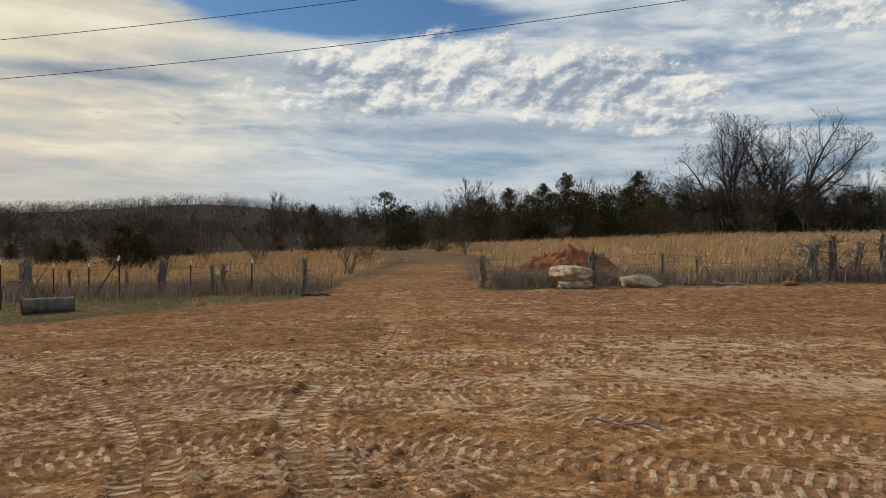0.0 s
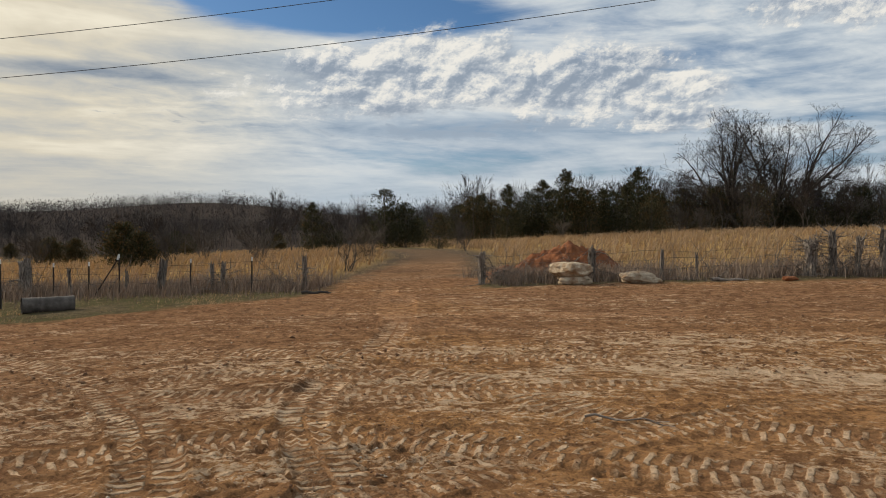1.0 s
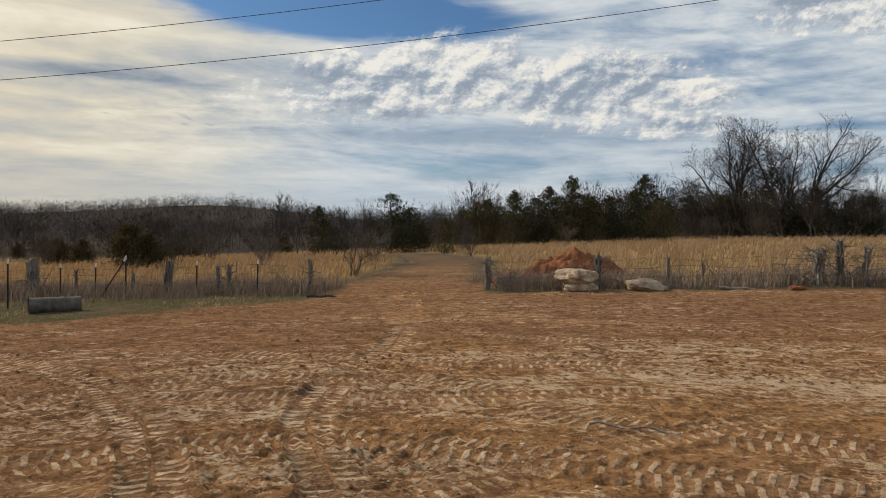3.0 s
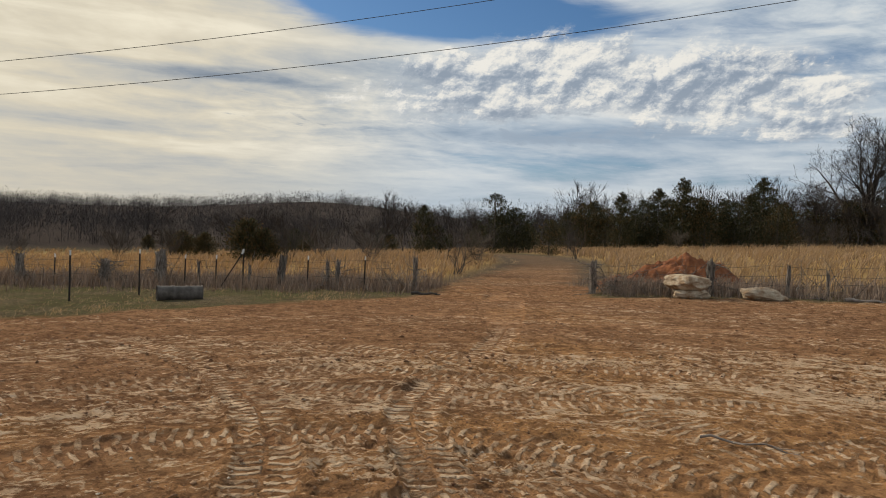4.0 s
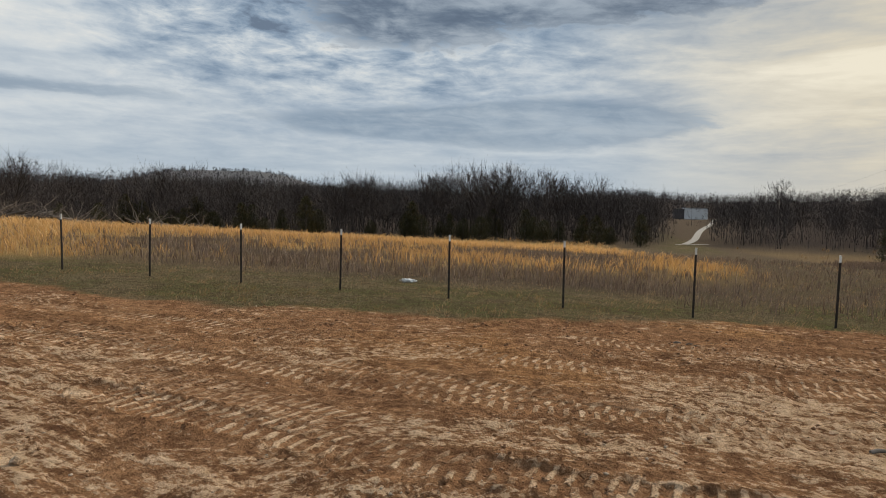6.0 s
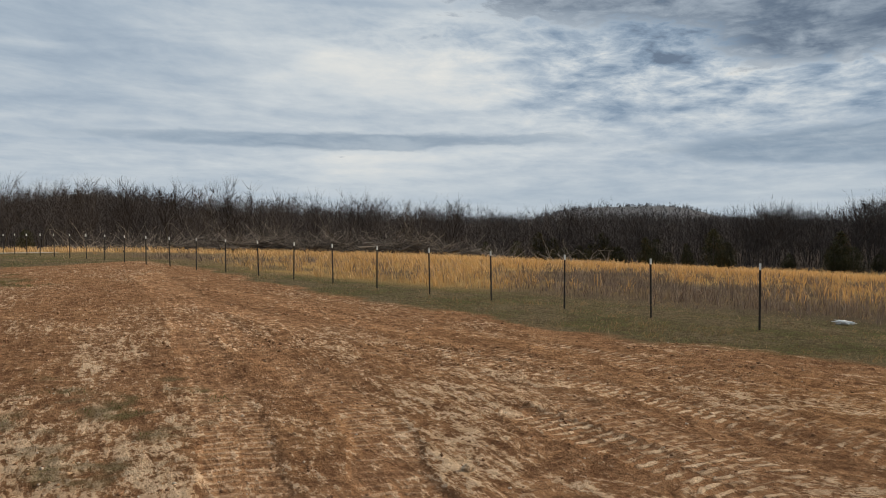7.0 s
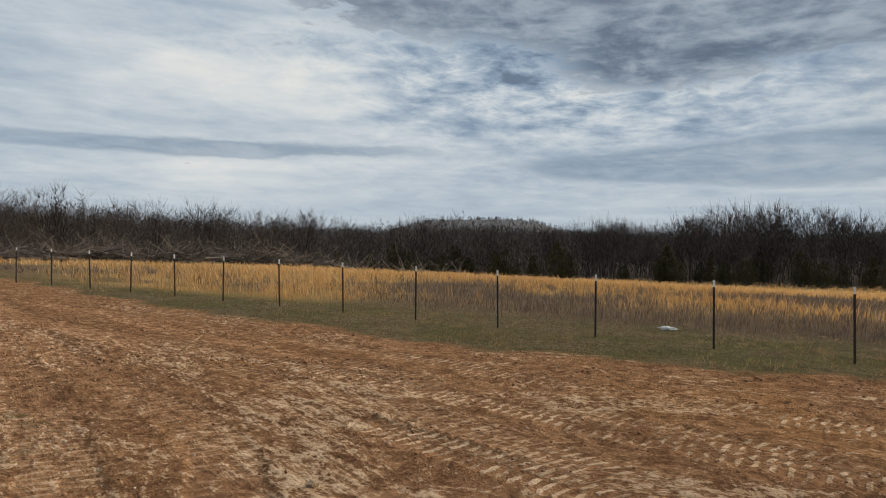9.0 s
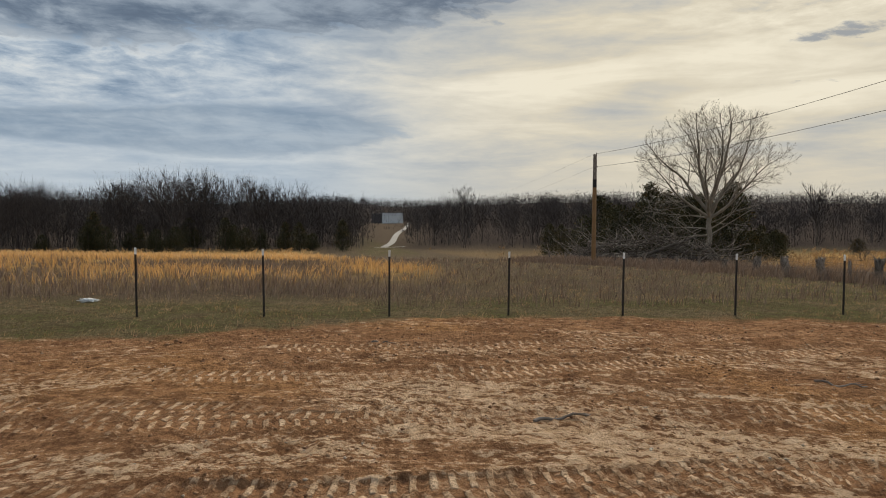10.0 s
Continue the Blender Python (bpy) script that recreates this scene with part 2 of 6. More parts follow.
# the worn lane that leaves the lot to the north
LANE = [(-1.2, 18), (-1.2, 24), (-0.6, 32), (-0.2, 42), (-1.2, 52), (-3.5, 62), (-6, 75)]


def along(x, y, line):
    """Distance from a line, and the way along it."""
    best, s0, s = np.full(x.shape, 1e9), 0.0, np.zeros(x.shape)
    side = np.zeros(x.shape)
    for (ax, ay), (bx, by) in zip(line, line[1:]):
        ex, ey = bx - ax, by - ay
        ln = math.hypot(ex, ey)
        k = np.clip(((x - ax) * ex + (y - ay) * ey) / (ln * ln), 0, 1)
        px, py = x - ax - k * ex, y - ay - k * ey
        d = np.hypot(px, py)
        near = d < best
        best = np.where(near, d, best)
        s = np.where(near, s0 + k * ln, s)
        side = np.where(near, np.sign(ex * py - ey * px) * d, side)
        s0 += ln
    return best, s, side


def smooth_line(pts, n=6):
    """Rounds a line off by Catmull-Rom."""
    res = []
    p = [pts[0]] + list(pts) + [pts[-1]]
    for a, b, c, d in zip(p, p[1:], p[2:], p[3:]):
        for i in range(n):
            t = i / n
            res.append(tuple(0.5 * (2 * b[k] + (c[k] - a[k]) * t + (2 * a[k] - 5 * b[k] + 4 * c[k] - d[k]) * t * t + (3 * b[k] - a[k] - 3 * c[k] + d[k]) * t**3) for k in (0, 1)))
    return res + [tuple(pts[-1])]


# wheel tracks: line, width, depth of the lug prints
TRACKS = [
    ([(-1.6, 2.5), (-1.84, 4.5), (-2.55, 6.2), (-3.2, 7.2), (-4.4, 8.6), (-7, 10.5)], 0.44, 0.065),
    ([(-0.4, 2.5), (-0.62, 4.5), (-1.06, 5.9), (-1.28, 6.9), (-1.2, 8.8), (-0.8, 12), (-1, 20)], 0.44, 0.065),
    ([(5, 3.4), (2.8, 4.6), (1.3, 5.25), (0.2, 5.75), (-0.9, 6.0), (-3, 5.4), (-4.3, 3.8), (-4.4, 1.8), (-4.6, -0.4), (-5.5, -4)], 0.45, 0.055),
    ([(4, 5.2), (2.4, 6.0), (1.33, 6.6), (0.43, 7.95), (-0.8, 8.4), (-3.2, 8.2), (-5.2, 6.2), (-6.1, 2), (-6.5, -1.3), (-7.4, -6), (-8.2, -14)], 0.45, 0.04),
    ([(14, 8.0), (5.2, 8.6), (2.3, 9.1), (-1, 9.8), (-5, 11)], 0.5, 0.03),
    ([(14, 10.5), (6, 10.8), (2, 11.5), (-1, 14), (-1.5, 20)], 0.5, 0.03),
    ([(-1.8, -2.5), (-2.6, -4.1), (-3.5, -5.8), (-5.0, -9.1), (-8, -16), (-11, -24)], 0.5, 0.014),
    ([(-2.9, -2.4), (-3.4, -3.6), (-4.5, -5.2), (-6.2, -10.3), (-9, -17), (-12, -25)], 0.5, 0.014),
    ([(-3.6, 1.0), (-3.5, 2.9), (-2.1, 3.9), (-0.4, 4.6), (1.5, 5.9), (5, 7.2)], 0.4, 0.035),
    ([(-8.6, 8), (-8.0, 3), (-8.4, -2), (-9.4, -8), (-10.2, -16)], 0.5, 0.03),
    ([(-10.2, 9), (-9.8, 4), (-10.0, 0)], 0.5, 0.03),
    ([(-4.6, -1), (-5.5, -2.0), (-6.4, -5.3), (-8.0, -13.2), (-11, -24)], 0.5, 0.02),
    ([(-6.5, 0.5), (-7.4, -3.5), (-8.6, -9), (-10.4, -18)], 0.45, 0.022),
    ([(14, 12.8), (7, 13), (1, 14.2), (-4, 15.5)], 0.6, 0.02),
    ([(14, 6.4), (6, 6.9), (2.5, 7.6), (-1.5, 7.4), (-3.8, 7.6), (-6.5, 9.2)], 0.42, 0.03),
]
TRACKS = [(smooth_line(line), w, h) for line, w, h in TRACKS]


def regrowth(x, y):
    """Thin green coming back on the south side of the lot."""
    m = np.exp(-(((x + 1.9) / 3.6) ** 2 + ((y + 7.0) / 3.8) ** 2))
    spots = sstep(m * fbm(x * 2.1, y * 2.1, 4, 52, 0.6), 0.44, 0.62)
    verge = sstep(0.9 * sstep(-y, 15, 24) * sstep(x, -11, -7) * fbm(x * 1.1, y * 1.1, 4, 53, 0.65), 0.34, 0.60)
    return np.maximum(spots, verge)


def surface(x, y):
    """Height and the soil's make-up: (z, dirt, tan, orange, pressed, prints, way along the track, way across it)."""
    x, y = np.asarray(x, float), np.asarray(y, float)
    z = land(x, y)
    r = np.hypot(x, y)
    edge = inside(x, y, LOT) + 1.4 * (fbm(x * 0.7, y * 0.7, 4, 3) - 0.5) + 0.5 * (fbm(x * 4, y * 4, 2, 4) - 0.5)
    lane, s, _ = along(x, y, LANE)
    wide = 2.2 - 0.022 * s
    lane = (wide - lane) + 1.2 * (fbm(x * 0.9, y * 0.9, 3, 5) - 0.5)
    dirt = np.maximum(sstep(edge, -0.25, 0.35), 0.85 * sstep(lane + 1.0 * (fbm(x * 2.2, y * 2.2, 3, 6) - 0.5), -0.5, 0.7) * (1 - 0.7 * sstep(s, 9, 26)))
    dirt = dirt * (1 - 0.75 * regrowth(x, y))
    near = r < 45
    tan, orange, dark, made, run, aside, flow_a, flow_ring = (np.zeros(x.shape) for _ in range(8))
    xn, yn = x[near], y[near]
    fine = sstep(np.hypot(xn, yn), 1.0, 3.0)
    clod = 1 - 2 * np.abs(fbm(xn * 13, yn * 13, 3, 11, 0.7) - 0.5)
    clod = (clod - 0.75) * 1.5 * fine
    lump = fbm(xn * 2.2, yn * 2.2, 3, 12) - 0.5
    swell = fbm(xn * 0.5, yn * 0.5, 2, 13) - 0.5
    broken = sstep(fbm(xn * 0.8, yn * 0.8, 3, 15), 0.35, 0.65)
    h = clod * (0.016 + 0.036 * broken) + lump * 0.05 + swell * 0.10
    rn, an = np.hypot(xn, yn), np.arctan2(-xn, yn)
    an = np.where(an < -1.2, an + 2 * math.pi, an)
    press, prints, way, off = (np.zeros(xn.shape) for _ in range(4))
    ring = 1 - sstep(an, 1.9, 2.3)
    ra, rc, la, lc = an * 8, rn, xn * 0.37 + yn * 0.93, xn * 0.93 - yn * 0.37

    def drawn(ka, kc, octaves, seed, gain=0.5):
        return ring * fbm(ra * ka, rc * kc, octaves, seed, gain) + (1 - ring) * fbm(la * ka, lc * kc, octaves, seed, gain)

    deg = np.degrees(an)
    t = sstep(drawn(0.45, 1.1, 3, 16, 0.6), 0.36, 0.66) * 0.42
    t = t + 0.33 * np.exp(-(((deg - 62) / 36) ** 2)) * (1 - sstep(rn, 6.0, 11.0)) + 0.20 * sstep(deg, 115, 150) * (1 - sstep(rn, 5, 9))
    t = t + 0.45 * np.exp(-(((xn - 4.0) / 6.0) ** 2 + ((yn - 8.6) / 1.9) ** 2)) + 0.30 * np.exp(-(((xn - 3.6) / 3.5) ** 2 + ((yn - 5.0) / 0.35) ** 2))
    h = h + 0.06 * (drawn(1.2, 3.6, 3, 18) - 0.5)
    o = sstep(fbm(xn * 0.25 + 9, yn * 0.4, 3, 17), 0.48, 0.80) * (1 - 0.6 * sstep(rn, 11, 15))
    o = np.clip(o + 0.8 * np.exp(-(((xn - 5.5) / 6.5) ** 2 + ((yn - 8.4) / 3.0) ** 2)), 0, 1)
    t = np.clip(t - 0.16 * sstep(rn, 9, 15), 0, 1)
    for line, w, depth in TRACKS:
        d, s, side = along(xn, yn, line)
        m = d < w
        flat = (1 - sstep(d[m], w * 0.48, w * 0.62)) * (0.45 + 0.55 * sstep(fbm(s[m] * 0.6, s[m] * 0 + depth * 99, 2, 21), 0.3, 0.55))
        h[m] = h[m] * (1 - 0.85 * flat) - flat * 0.35 * depth
        berm = np.exp(-((d[m] - w * 0.62) / 0.06) ** 2)
        h[m] += berm * 0.35 * depth * (0.5 + clod[m] * 2)
        deep = flat * min(1.0, depth * 18) * (1 - 0.8 * sstep(rn[m], 9.5, 14))
        win = (flat > press[m]) | (press[m] <= 0)
        idx = np.flatnonzero(m)[win]
        way[idx], off[idx] = s[m][win] + depth * 77, side[m][win]
        lug = np.sin(2 * math.pi * ((s[m] + depth * 77) / 0.13 + 0.5 * (side[m] > 0) + 0.9 * np.abs(side[m])))
        h[m] += sstep(lug, -0.3, 0.6) * flat * min(depth, 0.05) * 0.55 * (1 - 0.6 * sstep(rn[m], 9, 14))
        press[m] = np.maximum(press[m], flat)
        prints[m] = np.maximum(prints[m], deep)
        t[m] = np.maximum(t[m], (1 - 0.6 * sstep(rn[m], 8, 12)) * flat * 0.02)
        t[m] *= 1 - 0.30 * flat
    z[near] += h * dirt[near] * (1 - 0.7 * sstep(r[near], 20, 45))
    # sod is lumpy too
    z[near] += (1 - dirt[near]) * (fbm(xn * 3, yn * 3, 3, 22) - 0.4) * 0.06
    tan[near], orange[near] = np.clip(t + 0.09 * sstep(-yn, -1, 4), 0, 1), o * (1 - 0.85 * sstep(-yn, 0, 4))
    dark[near] = press
    made[near], run[near], aside[near], flow_a[near], flow_ring[near] = prints, way, off, ra, ring
    return z, dirt, tan, orange, dark, made, run, aside, flow_a, flow_ring


def ground_z(x, y):
    return float(land(np.array([x]), np.array([y]))[0])


# ---- materials ----
def material(name):
    m = bpy.data.materials.new(name)
    m.use_nodes = True
    g = Nodes(m.node_tree)
    bsdf = m.node_tree.nodes["Principled BSDF"]
    bsdf.inputs["Roughness"].default_value = 0.9
    bsdf.inputs["Specular IOR Level"].default_value = 0.25
    return m, g, bsdf


def bumped(g, bsdf, height, strength, distance):
    node = g.add("ShaderNodeBump", {"Strength": strength, "Distance": distance, "Height": height})
    g.l.new(node.outputs[0], bsdf.inputs["Normal"])


def attr(g, name):
    return g.add("ShaderNodeAttribute", attribute_name=name).outputs["Fac"]


def make_soil():
    m, g, b = material("soil_and_sod")
    pos = g.add("ShaderNodeNewGeometry").outputs["Position"]
    n1, n2, n3 = g.noise(pos, 1.3, 6, 0.6), g.noise(pos, 16, 6, 0.65), g.noise(pos, 60, 5, 0.7)
    n4 = g.noise(g.vmath("ADD", pos, (31.0, 7.0, 3.0)), 5.0, 8, 0.70)

    def drawn(ka, kc, off, detail):
        """Noise drawn out along the way the machines went."""
        co = g.add("ShaderNodeCombineXYZ", {0: g.math("MULTIPLY", attr(g, "flow_a"), ka), 1: g.math("MULTIPLY", g.vmath("LENGTH", g.vmath("MULTIPLY", pos, (1, 1, 0))), kc), 2: off}).outputs[0]
        c2 = g.add("ShaderNodeCombineXYZ", {0: g.math("MULTIPLY", g.vmath("DOT_PRODUCT", pos, (0.37, 0.93, 0)), ka), 1: g.math("MULTIPLY", g.vmath("DOT_PRODUCT", pos, (0.93, -0.37, 0)), kc), 2: off}).outputs[0]
        return g.math("SUBTRACT", g.mix(attr(g, "flow_ring"), g.noise(c2, 1.0, detail, 0.62, 0.3), g.noise(co, 1.0, detail, 0.62, 0.3)), 0.5)

    wide, thin, fleck = drawn(0.8, 3.6, 1.0, 5), drawn(3.4, 11.0, 5.0, 6), drawn(13.0, 30.0, 9.0, 4)
    brown = g.mix(g.step(n1, 0.3, 0.7), (0.345, 0.182, 0.096), (0.500, 0.278, 0.148))
    brown = g.mix(g.math("MULTIPLY", attr(g, "orange"), 0.7), brown, (0.64, 0.335, 0.135))
    # darker in the bump's hollows, lighter on its crests: clod shading painted in
    brown = g.mix(g.math("MULTIPLY", g.step(thin, 0.0, -0.16), 0.45), brown, (0.125, 0.060, 0.034))
    brown = g.mix(g.math("MULTIPLY", g.step(n4, 0.55, 0.42), 0.62), brown, (0.130, 0.064, 0.036))
    brown = g.mix(g.math("MULTIPLY", g.step(n3, 0.52, 0.66), 0.45), brown, (0.46, 0.275, 0.150))
    brown = g.mix(g.math("MULTIPLY", g.step(n2, 0.48, 0.36), 0.55), brown, (0.095, 0.048, 0.028))
    brown = g.mix(g.math("MULTIPLY", g.step(n2, 0.52, 0.64), 0.45), brown, (0.47, 0.265, 0.140))
    pale = g.mix(g.step(n4, 0.35, 0.65), (0.64, 0.42, 0.255), (0.86, 0.65, 0.45))
    worn = g.math("ADD", g.math("ADD", g.math("MULTIPLY", attr(g, "tan"), 0.75), g.math("MULTIPLY", wide, 0.9)), g.math("ADD", g.math("MULTIPLY", thin, 2.0), g.math("MULTIPLY", fleck, 1.6)))
    worn = g.math("ADD", worn, g.math("MULTIPLY", g.math("SUBTRACT", n4, 0.5), 0.7))
    worn = g.math("ADD", worn, g.math("MULTIPLY", g.math("SUBTRACT", n2, 0.5), 1.0))
    flat_pale = g.step(worn, 0.30, 0.58)
    soil = g.mix(g.math("MULTIPLY", g.math("MULTIPLY", flat_pale, 0.88), g.math("SUBTRACT", 1.0, g.math("MULTIPLY", g.step(attr(g, "prints"), 0.2, 0.5), 0.6))), brown, pale)
    # two staggered rows of lug prints in each wheel track, broken here and there
    aside = attr(g, "aside")
    away = g.math("ABSOLUTE", aside)
    cell = g.math("ADD", g.math("DIVIDE", attr(g, "run"), 0.13), g.math("MULTIPLY", g.math("GREATER_THAN", aside, 0.0), 0.5))
    cell = g.math("ADD", g.math("ADD", cell, g.math("MULTIPLY", away, 0.9)), g.math("MULTIPLY", g.math("SUBTRACT", n4, 0.5), 0.35))
    cell = g.math("SINE", g.math("MULTIPLY", cell, 2 * math.pi))
    bar = g.math("MULTIPLY", g.step(g.math("ADD", cell, g.math("MULTIPLY", g.math("SUBTRACT", n2, 0.5), 1.7)), 0.18, 0.62), g.step(away, 0.012, 0.03))
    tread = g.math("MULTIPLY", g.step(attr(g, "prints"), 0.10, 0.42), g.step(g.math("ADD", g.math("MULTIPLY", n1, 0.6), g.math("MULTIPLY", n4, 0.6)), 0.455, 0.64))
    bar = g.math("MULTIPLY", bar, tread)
    # darker brown left between the lug bars: their thin shadows painted in
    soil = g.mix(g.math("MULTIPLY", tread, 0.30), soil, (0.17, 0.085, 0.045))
    soil = g.mix(g.math("MULTIPLY", bar, 0.74), soil, pale)
    soil = g.mix(g.math("MULTIPLY", g.step(n2, 0.56, 0.68), 0.25), soil, (0.115, 0.056, 0.032))
    grit = g.step(n3, 0.66, 0.74)
    soil = g.mix(g.math("MULTIPLY", grit, 0.5), soil, (0.66, 0.50, 0.34))
    sod = g.mix(g.step(g.noise(pos, 0.5, 6, 0.65), 0.38, 0.62), (0.135, 0.135, 0.058), (0.225, 0.175, 0.11))
    sod = g.mix(g.step(n2, 0.42, 0.62), sod, g.mix(n1, (0.085, 0.082, 0.040), (0.16, 0.122, 0.078)))
    sod = g.mix(g.math("MULTIPLY", g.step(n4, 0.46, 0.60), 0.65), sod, (0.105, 0.078, 0.050))
    sod = g.mix(g.math("MULTIPLY", g.step(n3, 0.55, 0.7), 0.6), sod, (0.24, 0.185, 0.115))
    sod = g.mix(g.math("MULTIPLY", attr(g, "weedy"), 0.85), sod, g.mix(n2, (0.095, 0.070, 0.052), (0.20, 0.150, 0.110)))
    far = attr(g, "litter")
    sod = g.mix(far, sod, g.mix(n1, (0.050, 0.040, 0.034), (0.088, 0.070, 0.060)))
    # the farthest ground is greyed: distance haze painted into its colour
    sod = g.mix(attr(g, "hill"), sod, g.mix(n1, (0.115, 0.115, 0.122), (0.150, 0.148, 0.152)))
    straw = g.mix(g.noise(pos, 0.35, 6, 0.65), (0.34, 0.215, 0.09), (0.55, 0.37, 0.15))
    sod = g.mix(attr(g, "straw"), sod, straw)
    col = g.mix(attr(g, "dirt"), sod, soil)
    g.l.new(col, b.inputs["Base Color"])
    b.inputs["Roughness"].default_value = 0.95
    b.inputs["Specular IOR Level"].default_value = 0.0
    rise = g.math("ADD", g.math("MULTIPLY", n2, 0.9), g.math("ADD", g.math("MULTIPLY", n3, 0.38), g.math("MULTIPLY", n4, 1.5)))
    rise = g.math("MULTIPLY", rise, g.math("SUBTRACT", 1.0, g.math("MULTIPLY", attr(g, "pressed"), 0.6)))
    rise = g.math("ADD", rise, g.math("MULTIPLY", g.math("MULTIPLY", attr(g, "dirt"), thin), 1.1))
    rise = g.math("ADD", rise, g.math("MULTIPLY", bar, 0.45))
    bumped(g, b, rise, 1.0, 0.13)
    return m


def make_plain(name, c1, c2, scale=6.0, rough=0.85, bump=0.4, dist=0.01, stretch=None, metal=0.0):
    m, g, b = material(name)
    co = g.add("ShaderNodeTexCoord").outputs["Object"]
    if stretch:
        co = g.vmath("MULTIPLY", co, stretch)
    rnd = g.add("ShaderNodeObjectInfo").outputs["Random"]
    n = g.noise(co, scale, 7, 0.62)
    fine = g.noise(co, scale * 6, 4, 0.6)
    col = g.mix(g.step(n, 0.3, 0.7), c1, c2)
    col = g.mix(g.math("MULTIPLY", fine, 0.35), col, tuple(v * 0.55 for v in c1))
    hsv = g.add("ShaderNodeHueSaturation", {"Color": col, "Value": g.math("ADD", 0.82, g.math("MULTIPLY", rnd, 0.36))})
    g.l.new(hsv.outputs[0], b.inputs["Base Color"])
    b.inputs["Roughness"].default_value = rough
    b.inputs["Metallic"].default_value = metal
    bumped(g, b, g.math("ADD", n, g.math("MULTIPLY", fine, 0.4)), bump, dist)
    return m


def make_tone(name, stops, rough=0.8, through=0.0):
    """A plant material whose shade runs with each blade's own tone."""
    m, g, b = material(name)
    tone = attr(g, "tone")
    col = g.ramp(tone, stops)
    g.l.new(col, b.inputs["Base Color"])
    b.inputs["Roughness"].default_value = rough
    if through:
        out = m.node_tree.nodes["Material Output"]
        tr = g.add("ShaderNodeBsdfTranslucent", {0: g.mix(1.0, col, (1.0, 0.74, 0.44), "MULTIPLY")})
        mx = g.add("ShaderNodeMixShader", {0: through, 1: b, 2: tr})
        g.l.new(mx.outputs[0], out.inputs[0])
    return m


M_SOIL = make_soil()
M_STRAW = make_tone("dry_grass", [(0.0, (0.095, 0.066, 0.043)), (0.35, (0.205, 0.145, 0.088)), (0.7, (0.335, 0.243, 0.148)), (1.0, (0.48, 0.37, 0.245))], 0.7, 0.35)
M_GOLD = make_tone("golden_grass", [(0.0, (0.23, 0.155, 0.085)), (0.4, (0.43, 0.30, 0.155)), (0.75, (0.60, 0.43, 0.225)), (1.0, (0.74, 0.57, 0.35))], 0.7, 0.4)
M_WEED = make_tone("grey_weeds", [(0.0, (0.12, 0.087, 0.070)), (0.5, (0.235, 0.175, 0.135)), (1.0, (0.42, 0.32, 0.23))], 0.85, 0.1)
M_GRASS = make_tone("short_grass", [(0.0, (0.115, 0.140, 0.052)), (0.25, (0.165, 0.165, 0.076)), (0.5, (0.25, 0.20, 0.125)), (1.0, (0.42, 0.33, 0.22))], 0.8, 0.45)
M_BARK = make_plain("grey_bark", (0.055, 0.045, 0.037), (0.125, 0.102, 0.084), 2.0, 0.9, 0.6, 0.03)
M_PALEBARK = make_plain("pale_bark", (0.15, 0.125, 0.098), (0.34, 0.295, 0.235), 1.2, 0.85, 0.4, 0.03)
M_TWIG = make_plain("dark_twigs", (0.030, 0.024, 0.021), (0.062, 0.049, 0.042), 1.0, 0.9, 0.2, 0.01)
M_CEDAR = make_tone("cedar_green", [(0.0, (0.010, 0.013, 0.007)), (0.5, (0.025, 0.029, 0.012)), (0.8, (0.062, 0.056, 0.022)), (1.0, (0.125, 0.076, 0.030))], 0.8, 0.1)
M_WOODS = make_tone("winter_woods", [(0.0, (0.012, 0.010, 0.009)), (0.4, (0.042, 0.034, 0.032)), (0.75, (0.085, 0.070, 0.065)), (1.0, (0.19, 0.16, 0.14))], 0.9)
# grey-violet twig colour with the haze of distance painted in
M_HAZY_TWIGS = make_tone("haze_greyed_twigs", [(0.0, (0.08, 0.078, 0.083)), (0.5, (0.13, 0.127, 0.134)), (1.0, (0.15, 0.147, 0.153))], 0.9)
M_OLDWOOD = make_plain("weathered_wood", (0.055, 0.042, 0.034), (0.36, 0.30, 0.245), 7.0, 0.9, 0.9, 0.03, (6, 6, 0.8))
M_DEADWOOD = make_plain("bleached_dead_wood", (0.15, 0.115, 0.09), (0.40, 0.345, 0.29), 4.0, 0.9, 0.5, 0.02)
M_POLE = make_plain("pole_wood", (0.24, 0.13, 0.055), (0.36, 0.21, 0.10), 5.0, 0.8, 0.3, 0.01, (4, 4, 0.5))
M_STEEL = make_plain("dark_post_steel", (0.016, 0.014, 0.013), (0.040, 0.032, 0.027), 8.0, 0.6, 0.3, 0.004)
M_WHITE = make_plain("white_paint", (0.66, 0.65, 0.62), (0.80, 0.79, 0.76), 12.0, 0.5, 0.15, 0.003)
M_TAR = make_plain("black_band", (0.012, 0.012, 0.012), (0.025, 0.024, 0.023), 9.0, 0.7, 0.2, 0.003)
M_WIRE = make_plain("dull_wire", (0.035, 0.033, 0.032), (0.06, 0.056, 0.053), 3.0, 0.8, 0.1, 0.002)
M_ROCK = make_plain("pale_limestone", (0.36, 0.225, 0.125), (0.72, 0.60, 0.44), 5.5, 0.9, 1.0, 0.10)
M_CLAY = make_plain("red_clay", (0.125, 0.042, 0.017), (0.29, 0.108, 0.042), 3.0, 0.95, 1.0, 0.06)
M_GRAVEL = make_plain("pale_gravel", (0.32, 0.30, 0.27), (0.46, 0.43, 0.39), 9.0, 0.95, 0.5, 0.02)
M_METAL = make_plain("white_sheet_metal", (0.62, 0.64, 0.66), (0.74, 0.76, 0.78), 2.0, 0.45, 0.1, 0.005)
